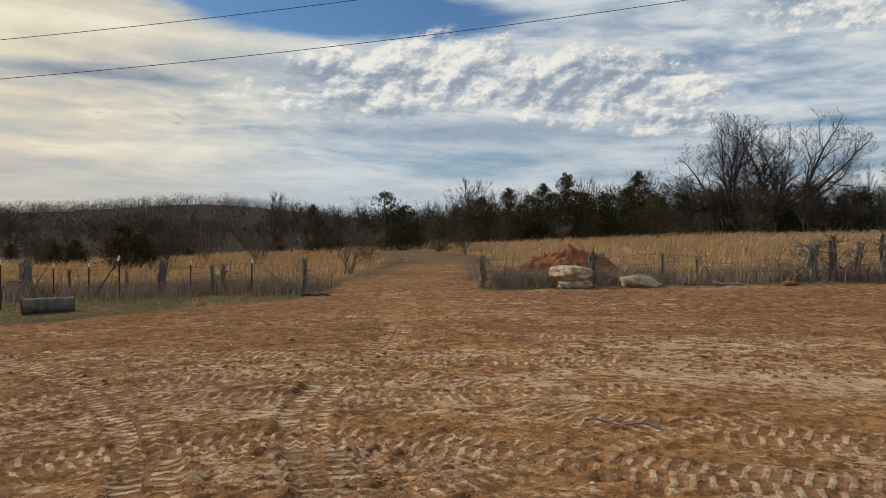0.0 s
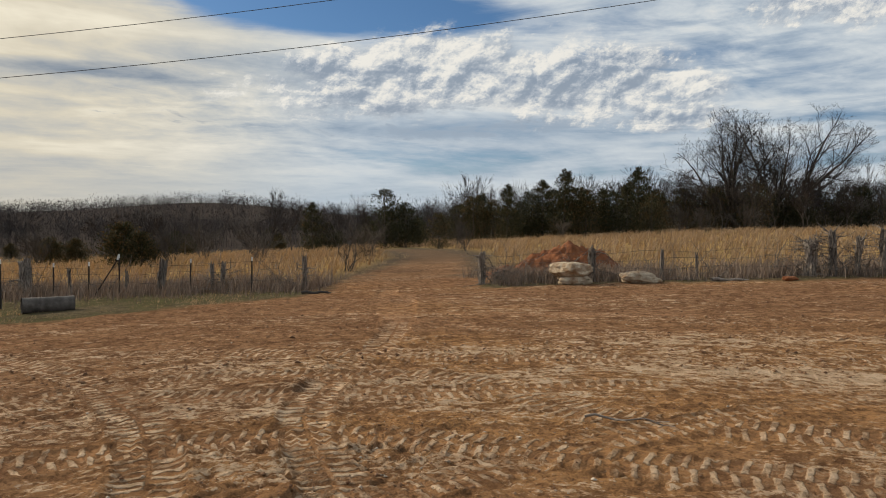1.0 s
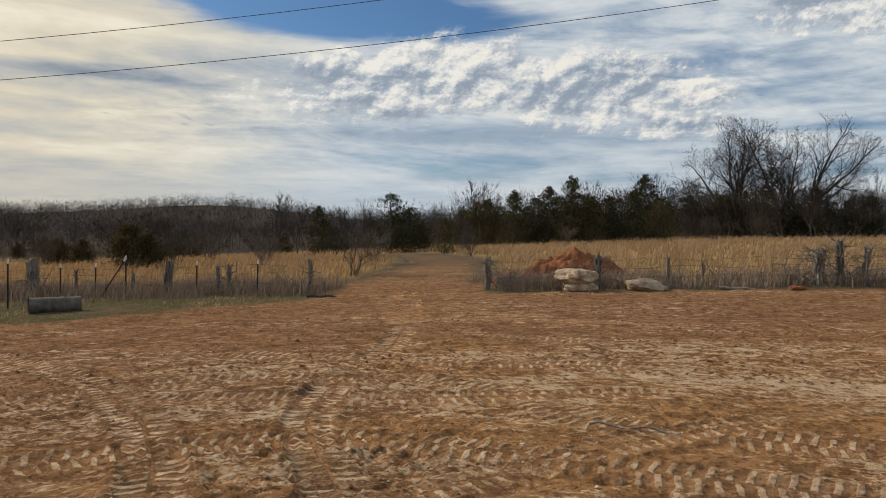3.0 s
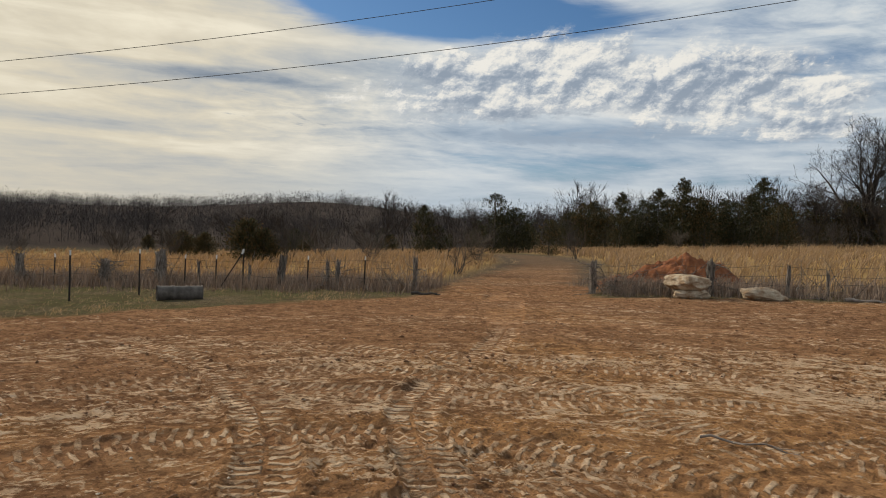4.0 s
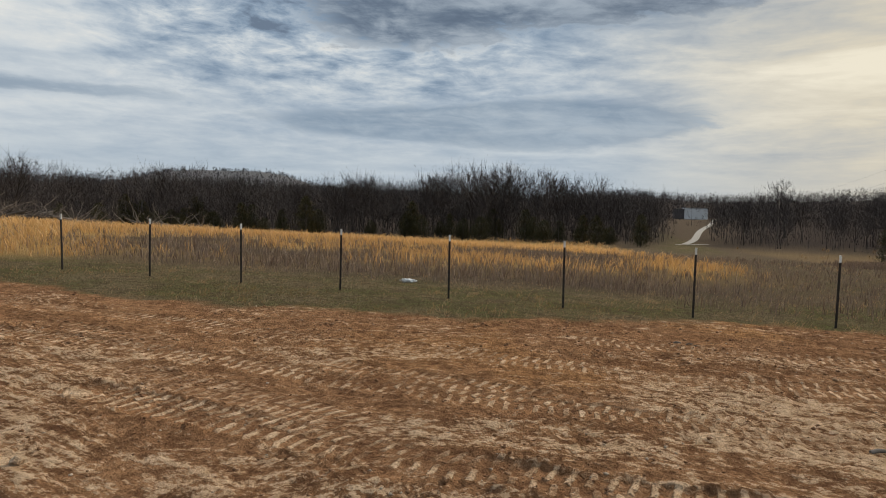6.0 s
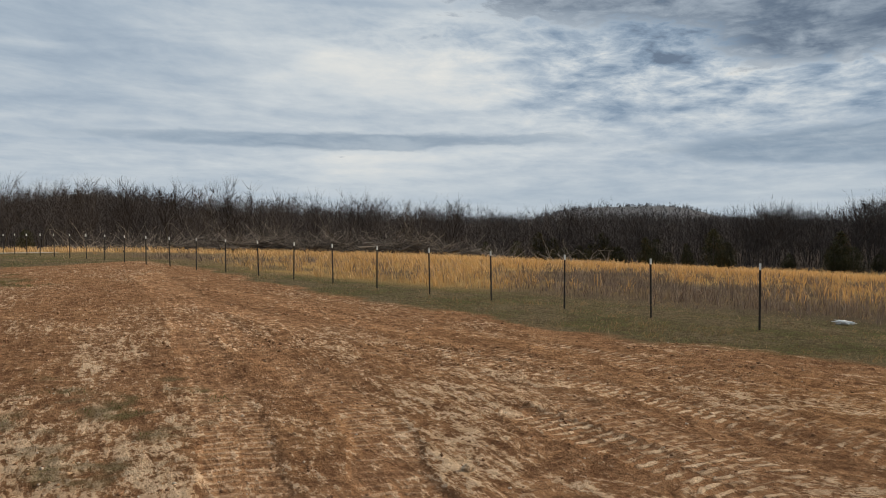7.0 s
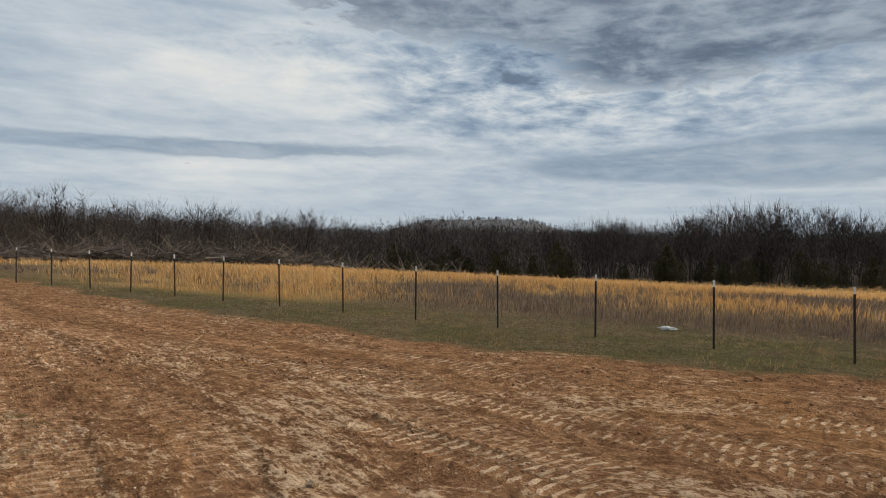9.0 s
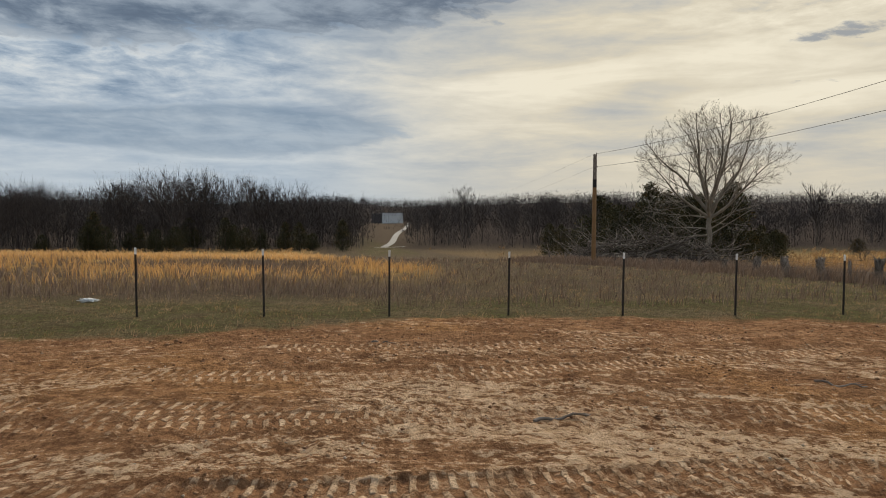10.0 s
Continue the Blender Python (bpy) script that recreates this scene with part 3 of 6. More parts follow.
M_ROOF = make_plain("dark_roof", (0.05, 0.045, 0.045), (0.09, 0.08, 0.08), 3.0, 0.8, 0.3, 0.02)
M_DRUM = make_plain("grey_drum", (0.075, 0.062, 0.052), (0.20, 0.17, 0.145), 5.0, 0.75, 0.6, 0.02)
M_BAG = make_plain("white_plastic", (0.70, 0.70, 0.68), (0.82, 0.82, 0.80), 8.0, 0.5, 0.5, 0.02)


# ---- mesh helpers ----
def raw_mesh(name, verts, faces, mat, tones=None):
    me = bpy.data.meshes.new(name)
    verts = np.asarray(verts, np.float32)
    faces = np.asarray(faces, np.int32)
    k = faces.shape[1]
    me.vertices.add(len(verts))
    me.vertices.foreach_set("co", verts.ravel())
    me.loops.add(faces.size)
    me.loops.foreach_set("vertex_index", faces.ravel())
    me.polygons.add(len(faces))
    me.polygons.foreach_set("loop_start", np.arange(0, faces.size, k, dtype=np.int32))
    me.polygons.foreach_set("loop_total", np.full(len(faces), k, np.int32))
    me.update(calc_edges=True)
    if tones is not None:
        a = me.attributes.new("tone", "FLOAT", "POINT")
        a.data.foreach_set("value", np.asarray(tones, np.float32))
    me.materials.append(mat)
    return me


def part(name, bm, mat, parent=None, label="", smooth=False):
    me = bpy.data.meshes.new(name)
    if smooth:
        for f in bm.faces:
            f.smooth = True
    bm.to_mesh(me)
    bm.free()
    me.materials.append(mat)
    ob = new(name, me)
    ob.parent = parent
    if label:
        tagged(ob, label)
    return ob


def tube_mesh(name, segs, mat, smooth=True):
    """segs: (p0, p1, r0, r1, sides); tapered prisms, pointed where r1 is 0; two sides make a flat twig."""
    vs, fs, n0 = [], [], 0
    points = False
    for p0, p1, r0, r1, k in segs:
        p0, p1 = Vector(p0), Vector(p1)
        d = (p1 - p0)
        if d.length < 1e-6:
            continue
        d.normalize()
        a = d.orthogonal().normalized()
        b = d.cross(a)
        for p, r in ((p0, r0), (p1, r1))[: 1 if r1 <= 0 else 2]:
            for i in range(k):
                t = 2 * math.pi * i / k
                vs.append(p + a * (math.cos(t) * r) + b * (math.sin(t) * r))
        if r1 <= 0:
            vs.append(p1)
            for i in range(k if k > 2 else 1):
                fs.append((n0 + i, n0 + (i + 1) % k, n0 + k))
            n0 += k + 1
            points = True
            continue
        for i in range(k if k > 2 else 1):
            j = (i + 1) % k
            fs.append((n0 + i, n0 + j, n0 + k + j, n0 + k + i))
        n0 += 2 * k
    if points:
        fs = [t for f in fs for t in ((f,) if len(f) == 3 else ((f[0], f[1], f[2]), (f[0], f[2], f[3])))]
    me = raw_mesh(name, [tuple(v) for v in vs], fs, mat)
    if smooth:
        me.polygons.foreach_set("use_smooth", np.ones(len(fs), bool))
    return me


def cyl(bm, p0, p1, r0, r1, k=10, caps=True):
    p0, p1 = Vector(p0), Vector(p1)
    d = (p1 - p0).normalized()
    a = d.orthogonal().normalized()
    b = d.cross(a)
    rings = [[bm.verts.new(p + a * (math.cos(2 * math.pi * i / k) * r) + b * (math.sin(2 * math.pi * i / k) * r)) for i in range(k)] for p, r in ((p0, r0), (p1, r1))]
    for i in range(k):
        j = (i + 1) % k
        bm.faces.new((rings[0][i], rings[0][j], rings[1][j], rings[1][i]))
    if caps:
        bm.faces.new(rings[0][::-1])
        bm.faces.new(rings[1])


def box(bm, x0, x1, y0, y1, z0, z1):
    v = [bm.verts.new((x, y, z)) for x in (x0, x1) for y in (y0, y1) for z in (z0, z1)]
    for f in ((0, 1, 3, 2), (4, 6, 7, 5), (0, 4, 5, 1), (2, 3, 7, 6), (0, 2, 6, 4), (1, 5, 7, 3)):
        bm.faces.new([v[i] for i in f])


def blob(seed, size, rough=0.25, subdiv=3, flat=0.0, freq=1.6):
    """A worn, lumpy stone."""
    bm = bmesh.new()
    bmesh.ops.create_icosphere(bm, subdivisions=subdiv, radius=1.0)
    off = Vector((seed * 13.7, seed * 5.1, seed * 9.3))
    rgc = random.Random(seed)
    cuts = [(Vector((rgc.gauss(0, 1), rgc.gauss(0, 1), rgc.gauss(0, 0.8))).normalized(), rgc.uniform(0.62, 0.9)) for _ in range(11)]
    for v in bm.verts:
        p = v.co.copy()
        for c in cuts:
            over = p.dot(c[0]) - c[1]
            if over > 0:
                p -= c[0] * over * 0.92
        n = noise.fractal(p * freq + off, 0.9, 2.1, 5)
        ridge = abs(noise.noise(p * 4.5 + off)) * 0.28 + abs(noise.noise(p * 11 + off)) * 0.10
        p = p * (1 + rough * n - rough * ridge)
        m = max(abs(p.x), abs(p.y), abs(p.z))
        p = p.lerp(p / max(m, 1e-3), flat * 0.5)
        v.co = Vector((p.x * size[0], p.y * size[1], p.z * size[2]))
    return bm


def empty_thing(name, x, y, z=None, turn=0.0, label="", category="", group="", kind=""):
    ob = new(name)
    ob.matrix_world = pose(x, y, ground_z(x, y) if z is None else z, 0, 0, turn)
    return tagged(ob, label, category, group, kind)


# ---- the ground ----
def make_ground():
    yaw_f = np.arange(-42, 184, 0.44)
    yaw_c = np.arange(184, 318, 2.0)
    yaws = np.radians(np.concatenate([yaw_f, yaw_c]))
    rs, r = [0.0] + [0.1 * i for i in range(1, 30)], 3.0
    while r < 45:
        rs.append(r)
        r += 0.027 * (r / 4) ** 1.3
    while r < 4200:
        rs.append(r)
        r *= 1.05
    rs = np.array(rs)
    n, k = len(rs), len(yaws)
    R, A = np.meshgrid(rs, yaws, indexing="ij")
    R = np.maximum(R, 0.02)
    X, Y = -np.sin(A) * R, np.cos(A) * R
    z, dirt, tan, orange, dark, made, run, aside, flow_a, flow_ring = surface(X.ravel(), Y.ravel())
    idx = np.arange(n * k).reshape(n, k)
    nxt = np.roll(idx, -1, axis=1)
    f = np.stack([idx[:-1], nxt[:-1], nxt[1:], idx[1:]], -1).reshape(-1, 4)[:, ::-1]
    me = raw_mesh("ground", np.stack([X.ravel(), Y.ravel(), z], 1), f, M_SOIL)
    me.polygons.foreach_set("use_smooth", np.ones(len(f), bool))
    rr = R.ravel()
    yw = np.degrees(np.arctan2(-X.ravel(), Y.ravel()))
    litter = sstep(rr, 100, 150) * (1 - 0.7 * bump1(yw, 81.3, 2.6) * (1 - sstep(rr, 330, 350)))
    straw = straw_cover(X.ravel(), Y.ravel()) * (1 - litter) * (1 - sstep(rr, 105, 130))
    weedy = np.maximum(sstep(-X.ravel(), 15.2, 18.5) * (0.7 * sstep(yw, 48, 62) + 0.3 * sstep(yw, 70, 84)) * (1 - sstep(rr, 150, 200)) * (1 - bump1(yw, 81.3, 3.0) * sstep(rr, 80, 120)), sstep(Y.ravel(), 20.6, 22.0) * (1 - sstep(Y.ravel(), 60, 80)))
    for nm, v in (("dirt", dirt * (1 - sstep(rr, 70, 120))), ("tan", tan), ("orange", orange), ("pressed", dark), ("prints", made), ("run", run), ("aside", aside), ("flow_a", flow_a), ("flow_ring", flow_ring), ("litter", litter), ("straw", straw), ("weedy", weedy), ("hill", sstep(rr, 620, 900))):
        a = me.attributes.new(nm, "FLOAT", "POINT")
        a.data.foreach_set("value", v.astype(np.float32))
    return tagged(new("ground", me), "graded red clay lot with tyre prints running out into grassy fields", "ground", kind="structure")


def straw_cover(x, y):
    """How far the golden grass has taken the field: 0 to 1."""
    n = fbm(x * 0.09, y * 0.09, 4, 31)
    n2 = fbm(x * 0.35, y * 0.35, 3, 33)
    north = sstep(y, 22.5, 25.5) * (0.55 + 0.9 * n)
    lane, s, _ = along(x, y, LANE)
    yaw = np.degrees(np.arctan2(-x, y))
    north = north * sstep(lane, 2.2, 4.2) * (1 - 0.8 * sstep(yaw, 46, 54) * (1 - sstep(yaw, 80, 90)))
    r = np.hypot(x, y)
    west = sstep(-x - 0.25 * y, 18, 31) * sstep(-y, -9, -2) * sstep(n + 0.35 * n2, 0.46, 0.74)
    west = np.maximum(west, sstep(r, 44, 56) * sstep(-y, -6, -2) * (x < 0)) * (1 - 0.8 * sstep(yaw, 146, 153))
    patch = np.exp(-(((x + 33) / 7.0) ** 2 + ((y - 4.6) / 2.6) ** 2) * 1.3)
    south = (1 - 0.9 * sstep(yaw, 145, 152)) * sstep(-x, 14.6, 17.0) * sstep(-y, 11, 17) * sstep(n + 0.45 * n2 + 0.25 * sstep(r, 26, 48), 0.62, 0.86)
    far_south = sstep(-y, 51, 56) * sstep(n2 + n, 0.6, 1.0)
    return np.clip(np.maximum.reduce([north, west, patch * 1.2, south, far_south]), 0, 1)


DRIVE = [(3, -45), (-5, -47.5), (-10, -49), (-17, -49.8)]
ground = make_ground()


# ---- grasses ----
def blades(name, xy, height, width, lean, bend_to, tones, mat, label, category, out=None):
    """Single curved blades, two triangles each, on the points xy."""
    n = len(xy)
    rng = np.random.default_rng(len(name) + n)
    z = land(xy[:, 0], xy[:, 1]) - 0.02
    a = rng.uniform(0, 2 * math.pi, n)
    wx, wy = np.cos(a) * width / 2, np.sin(a) * width / 2
    ba = rng.normal(bend_to, 0.9, n)
    k = lean * rng.uniform(0.3, 1.3, n) * height
    dx, dy = np.cos(ba) * k, np.sin(ba) * k
    if out is not None:
        dx, dy = dx + out[:, 0] * height, dy + out[:, 1] * height
    base = np.stack([xy[:, 0], xy[:, 1], z], 1)
    v = np.empty((n, 5, 3))
    v[:, 0] = base - np.stack([wx, wy, 0 * wx], 1)
    v[:, 1] = base + np.stack([wx, wy, 0 * wx], 1)
    mid = base + np.stack([dx * 0.3, dy * 0.3, height * 0.6], 1)
    v[:, 2] = mid + np.stack([wx, wy, 0 * wx], 1) * 0.9
    v[:, 3] = mid - np.stack([wx, wy, 0 * wx], 1) * 0.9
    v[:, 4] = base + np.stack([dx, dy, height], 1)
    i = np.arange(n)[:, None] * 5
    f = np.concatenate([i + np.array([[0, 1, 2]]), i + np.array([[0, 2, 3]]), i + np.array([[3, 2, 4]])])
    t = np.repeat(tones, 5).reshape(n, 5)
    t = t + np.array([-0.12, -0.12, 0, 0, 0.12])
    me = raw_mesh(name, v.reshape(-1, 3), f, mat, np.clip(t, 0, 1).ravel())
    return tagged(new(name, me), label, category, kind="stuff")


def scatter(rng, n, r0, r1, yaw0, yaw1, power=1.0):
    """Points thrown over a fan, thicker towards the middle of the place."""
    u = rng.uniform(0, 1, n)
    r = r0 * (r1 / r0) ** (u**power)
    a = np.radians(rng.uniform(yaw0, yaw1, n))
    return np.stack([-np.sin(a) * r, np.cos(a) * r], 1)


def clumped(p, rng, per, spread):
    q = np.repeat(p, per, axis=0)
    return q + rng.normal(0, spread, q.shape), rng.normal(0, 0.28, q.shape)


def on_sod(p, margin=-0.2):
    e = inside(p[:, 0], p[:, 1], LOT)
    d, s, _ = along(p[:, 0], p[:, 1], LANE)
    return (e < margin) & (d > 1.9 - 0.01 * s) & (along(p[:, 0], p[:, 1], DRIVE)[0] > 2.0)


OLD_LINE = 21.2


def make_grasses():
    rng = np.random.default_rng(5)
    # golden bluestem
    p = scatter(rng, 36000, 17, 125, -44, 182, 0.75)
    p = p[(straw_cover(p[:, 0], p[:, 1]) > rng.uniform(0.15, 0.9, len(p))) & on_sod(p, -0.8)]
    q, out = clumped(p, rng, 5, 0.10)
    r = np.hypot(q[:, 0], q[:, 1])
    patch = fbm(q[:, 0] * 0.12, q[:, 1] * 0.12, 3, 41)
    gold = (q[:, 0] < -15) & (q[:, 1] < 12)
    tone = np.clip(0.35 + 0.5 * patch + rng.normal(0, 0.13, len(q)) + 0.15 * sstep(r, 40, 55) * gold, 0, 1)
    tall = np.repeat(rng.uniform(0.3, 0.8, len(p)), 5) * rng.uniform(0.6, 1.15, len(q)) * (0.75 + 0.5 * patch) * np.where(gold, 0.72, 0.66 + 0.3 * sstep(q[:, 1], 26, 36))
    for nm, pick, mat, label in (("golden_grass", gold, M_GOLD, "knee-high bright golden grass filling the far field"), ("dry_grass", ~gold, M_STRAW, "waist-high tan dry bluestem grass, bent by the wind")):
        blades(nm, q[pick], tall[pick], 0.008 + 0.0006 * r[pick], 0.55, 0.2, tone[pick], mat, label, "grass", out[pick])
    # grey weeds in the thin parts and along the old fence
    p = scatter(rng, 36000, 14.5, 70, -44, 182, 0.9)
    s = straw_cover(p[:, 0], p[:, 1])
    strip = np.exp(-(((p[:, 1] - 22.0) / 1.1) ** 2)) * (p[:, 0] < 45)
    pyaw = np.degrees(np.arctan2(-p[:, 0], p[:, 1]))
    west = sstep(-p[:, 0], 15.6, 19.5) * sstep(pyaw, 77, 88) * (1 - sstep(np.hypot(p[:, 0], p[:, 1]), 38, 50))
    want = np.clip(np.maximum.reduce([strip * 1.0, west * (1 - 0.55 * s), 0.34 * (p[:, 0] < -14.5) * (p[:, 1] < 22) * (p[:, 1] > 2)]), 0, 1)
    p = p[(want > rng.uniform(0.1, 1.0, len(p))) & on_sod(p, -0.6)]
    strip = np.stack([rng.uniform(-60, 26, 15000), OLD_LINE + 1.0 + rng.normal(0, 1.3, 15000)], 1)
    strip = strip[on_sod(strip, -0.1) & (fbm(strip[:, 0] * 0.6, strip[:, 1] * 0.6, 2, 47) > 0.3)]
    p = np.concatenate([p, strip])
    q, out = clumped(p, rng, 5, 0.12)
    r = np.hypot(q[:, 0], q[:, 1])
    low = np.where((q[:, 0] < -14.5) & (q[:, 1] < 18), 0.75, 1.0)
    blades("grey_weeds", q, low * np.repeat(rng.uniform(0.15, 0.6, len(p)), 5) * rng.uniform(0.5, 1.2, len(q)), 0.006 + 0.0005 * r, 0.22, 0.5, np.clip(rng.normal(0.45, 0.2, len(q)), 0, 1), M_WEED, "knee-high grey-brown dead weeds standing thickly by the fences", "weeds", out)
    # short green and straw-coloured turf
    p = scatter(rng, 62000, 9, 60, -44, 182, 0.8)
    p = p[on_sod(p, 0.25)]
    p = p[fbm(p[:, 0] * 0.8, p[:, 1] * 0.8, 3, 44) > rng.uniform(0.2, 0.7, len(p))]
    pyaw = np.degrees(np.arctan2(-p[:, 0], p[:, 1]))
    weedy = sstep(-p[:, 0], 15.2, 18.5) * (0.6 * sstep(pyaw, 48, 62) + 0.4 * sstep(pyaw, 70, 84))
    p = p[rng.uniform(0, 1, len(p)) > 0.85 * weedy]
    q, out = clumped(p, rng, 4, 0.07)
    r = np.hypot(q[:, 0], q[:, 1])
    p2 = np.stack([rng.uniform(-9, 6, 30000), rng.uniform(-34, -3.5, 30000)], 1)
    p2 = p2[(regrowth(p2[:, 0], p2[:, 1]) > rng.uniform(0.3, 1.0, len(p2))) & (np.hypot(p2[:, 0], p2[:, 1]) > 3.0)]
    q2, out2 = clumped(p2, rng, 4, 0.05)
    q, out = np.concatenate([q, q2]), np.concatenate([out, out2])
    r = np.hypot(q[:, 0], q[:, 1])
    green = fbm(q[:, 0] * 0.5, q[:, 1] * 0.5, 3, 45)
    green = green - 0.30 * sstep(-q[:, 0], 13.8, 17.0) * sstep(np.degrees(np.arctan2(-q[:, 0], q[:, 1])), 45, 60)
    green[-len(q2):] += 0.3
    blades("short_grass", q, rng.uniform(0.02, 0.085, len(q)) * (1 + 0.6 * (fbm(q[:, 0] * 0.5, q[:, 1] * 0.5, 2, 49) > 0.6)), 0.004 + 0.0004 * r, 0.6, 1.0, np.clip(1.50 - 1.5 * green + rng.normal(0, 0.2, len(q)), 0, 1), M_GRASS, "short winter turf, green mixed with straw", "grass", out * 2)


make_grasses()


# ---- fences ----
def make_t_post():
    thing = new("metal_fence_post")
    bm = bmesh.new()
    box(bm, -0.019, 0.019, -0.003, 0.003, -0.35, 1.13)
    box(bm, -0.003, 0.003, 0.003, 0.034, -0.35, 1.13)
    for i in range(20):
        box(bm, -0.006, 0.006, -0.010, -0.0031, 0.12 + i * 0.05, 0.136 + i * 0.05)
    part("shaft", bm, M_STEEL, thing)
    bm = bmesh.new()
    box(bm, -0.0195, 0.0195, -0.0035, 0.0035, 1.13, 1.25)
    box(bm, -0.0035, 0.0035, 0.0035, 0.0345, 1.13, 1.25)
    part("painted_tip", bm, M_WHITE, thing, "white painted post tip")
    return tagged(thing, "dark steel T-shaped fence post with a white painted tip", "fence post", "posts of the new fence line")


def fence_x(y):
    """Where the new fence runs."""
    return -13.5 + 0.055 * y + 0.0045 * y * y if y > 0 else -14.2 + 0.7 * max(0.0, 1 + y / 20) ** 1.6


rng = random.Random(11)
proto = make_t_post()
ys = [17.9, 15.7, 13.5, 11.3, 9.03, 6.7, 4.4, 2.1, -0.2, -2.4, -4.64, -6.84, -9.0, -11.2, -13.4, -15.6, -17.7, -19.8, -21.9]
while ys[-1] > -60:
    ys.append(ys[-1] - 2.2)
for i, y in enumerate(ys):
    m = pose(fence_x(y), y, ground_z(fence_x(y), y), rng.uniform(-1.3, 1.3), rng.uniform(-1.3, 1.3), rng.uniform(-12, 12) + 90)
    if i == 0:
        proto.matrix_world = m
    else:
        copy_thing(proto, m)


# ---- trees ----
def put_tree(name, segs, mat_trunk, mat_twig, label, category="tree", group=""):
    """A tree of two parts: the thick wood and the crown of twigs."""
    thing = new(name)
    thick = [s for s in segs if s[4] >= 5]
    thin = [s for s in segs if s[4] < 5]
    t = new("trunk", tube_mesh("trunk", thick, mat_trunk))
    t.parent = thing
    c = new("crown", tube_mesh("crown", thin, mat_twig, False))
    c.parent = thing
    return tagged(thing, label, category, group)


def cedar(seed, height, width, name="cedar_tree", label="dark green red cedar with a dense ragged crown", group="cedars along the field edge", count=5200, rust=0.06):
    rg = np.random.default_rng(seed)
    thing = new(name)
    me = tube_mesh("trunk", [((0, 0, -0.2), (0.03, 0, height * 0.5), 0.16, 0.09, 6), ((0.03, 0, height * 0.5), (0, 0, height * 0.97), 0.09, 0.02, 6)], M_BARK)
    t = new("trunk", me)
    t.parent = thing
    # boughs: uneven whorls of sprays
    nb = 110
    vs, fs, tn = [], [], []
    ba = rg.uniform(0, 2 * math.pi, nb)
    bz = np.concatenate([rg.uniform(0.03, 0.96, nb - 6), rg.uniform(0.9, 1.0, 6)])
    reach_ = width * 0.5 * (1 - bz**2.1) ** 0.7 * rg.uniform(0.70, 1.12, nb) * np.minimum(1.0, 0.75 + bz * 2) + 0.08
    share = (reach_ + 0.25) / (reach_ + 0.25).sum()
    for i in range(nb):
        reach = reach_[i]
        k = max(4, int(count * share[i]))
        s = np.sqrt(rg.uniform(0.02, 1, k))
        spread = 0.15 * reach + 0.09 + 0.06 * width * (1 - bz[i]) * s
        c = np.stack([np.cos(ba[i]) * reach * s, np.sin(ba[i]) * reach * s, bz[i] * height * 0.95 + 0.28 * reach * s * s], 1) + rg.normal(0, 1, (k, 3)) * spread[:, None] * np.array([1, 1, 0.75])
        out = c * np.array([1, 1, 0])
        out /= np.linalg.norm(out, axis=1)[:, None] + 1e-6
        d = out * 0.8 + np.array([0, 0, 0.75]) + rg.normal(0, 0.45, (k, 3))
        d /= np.linalg.norm(d, axis=1)[:, None]
        w = np.cross(d, rg.normal(0, 1, (k, 3)))
        w /= np.linalg.norm(w, axis=1)[:, None] + 1e-6
        ln = rg.uniform(0.10, 0.27, k)[:, None] * (0.7 + 0.05 * height)
        vs.append(np.stack([c - w * ln * 0.32, c + w * ln * 0.32, c + d * ln], 1))
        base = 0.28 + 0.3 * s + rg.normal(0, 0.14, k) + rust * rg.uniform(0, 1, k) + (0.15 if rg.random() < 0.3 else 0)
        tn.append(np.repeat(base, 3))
    v = np.concatenate(vs).reshape(-1, 3)
    v[:, 2] = np.maximum(v[:, 2], 0.05)
    f = np.arange(len(v)).reshape(-1, 3)
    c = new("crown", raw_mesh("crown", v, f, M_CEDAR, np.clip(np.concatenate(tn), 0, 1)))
    c.parent = thing
    return tagged(thing, label, "tree", group)


def stand(ob, x, y, turn=0.0, size=1.0, sink=0.05):
    ob.matrix_world = pose(x, y, ground_z(x, y) - sink, 0, 0, turn)
    ob.scale = (size, size, size)
    return ob


def another(ob, x, y, turn, size, sink=0.05, tall=1.0):
    c = copy_thing(ob, pose(x, y, ground_z(x, y) - sink, 0, 0, turn))
    c.scale = (size, size, size * tall)
    return c


def at(yaw, dist):
    a = radians(yaw)
    return -math.sin(a) * dist, math.cos(a) * dist


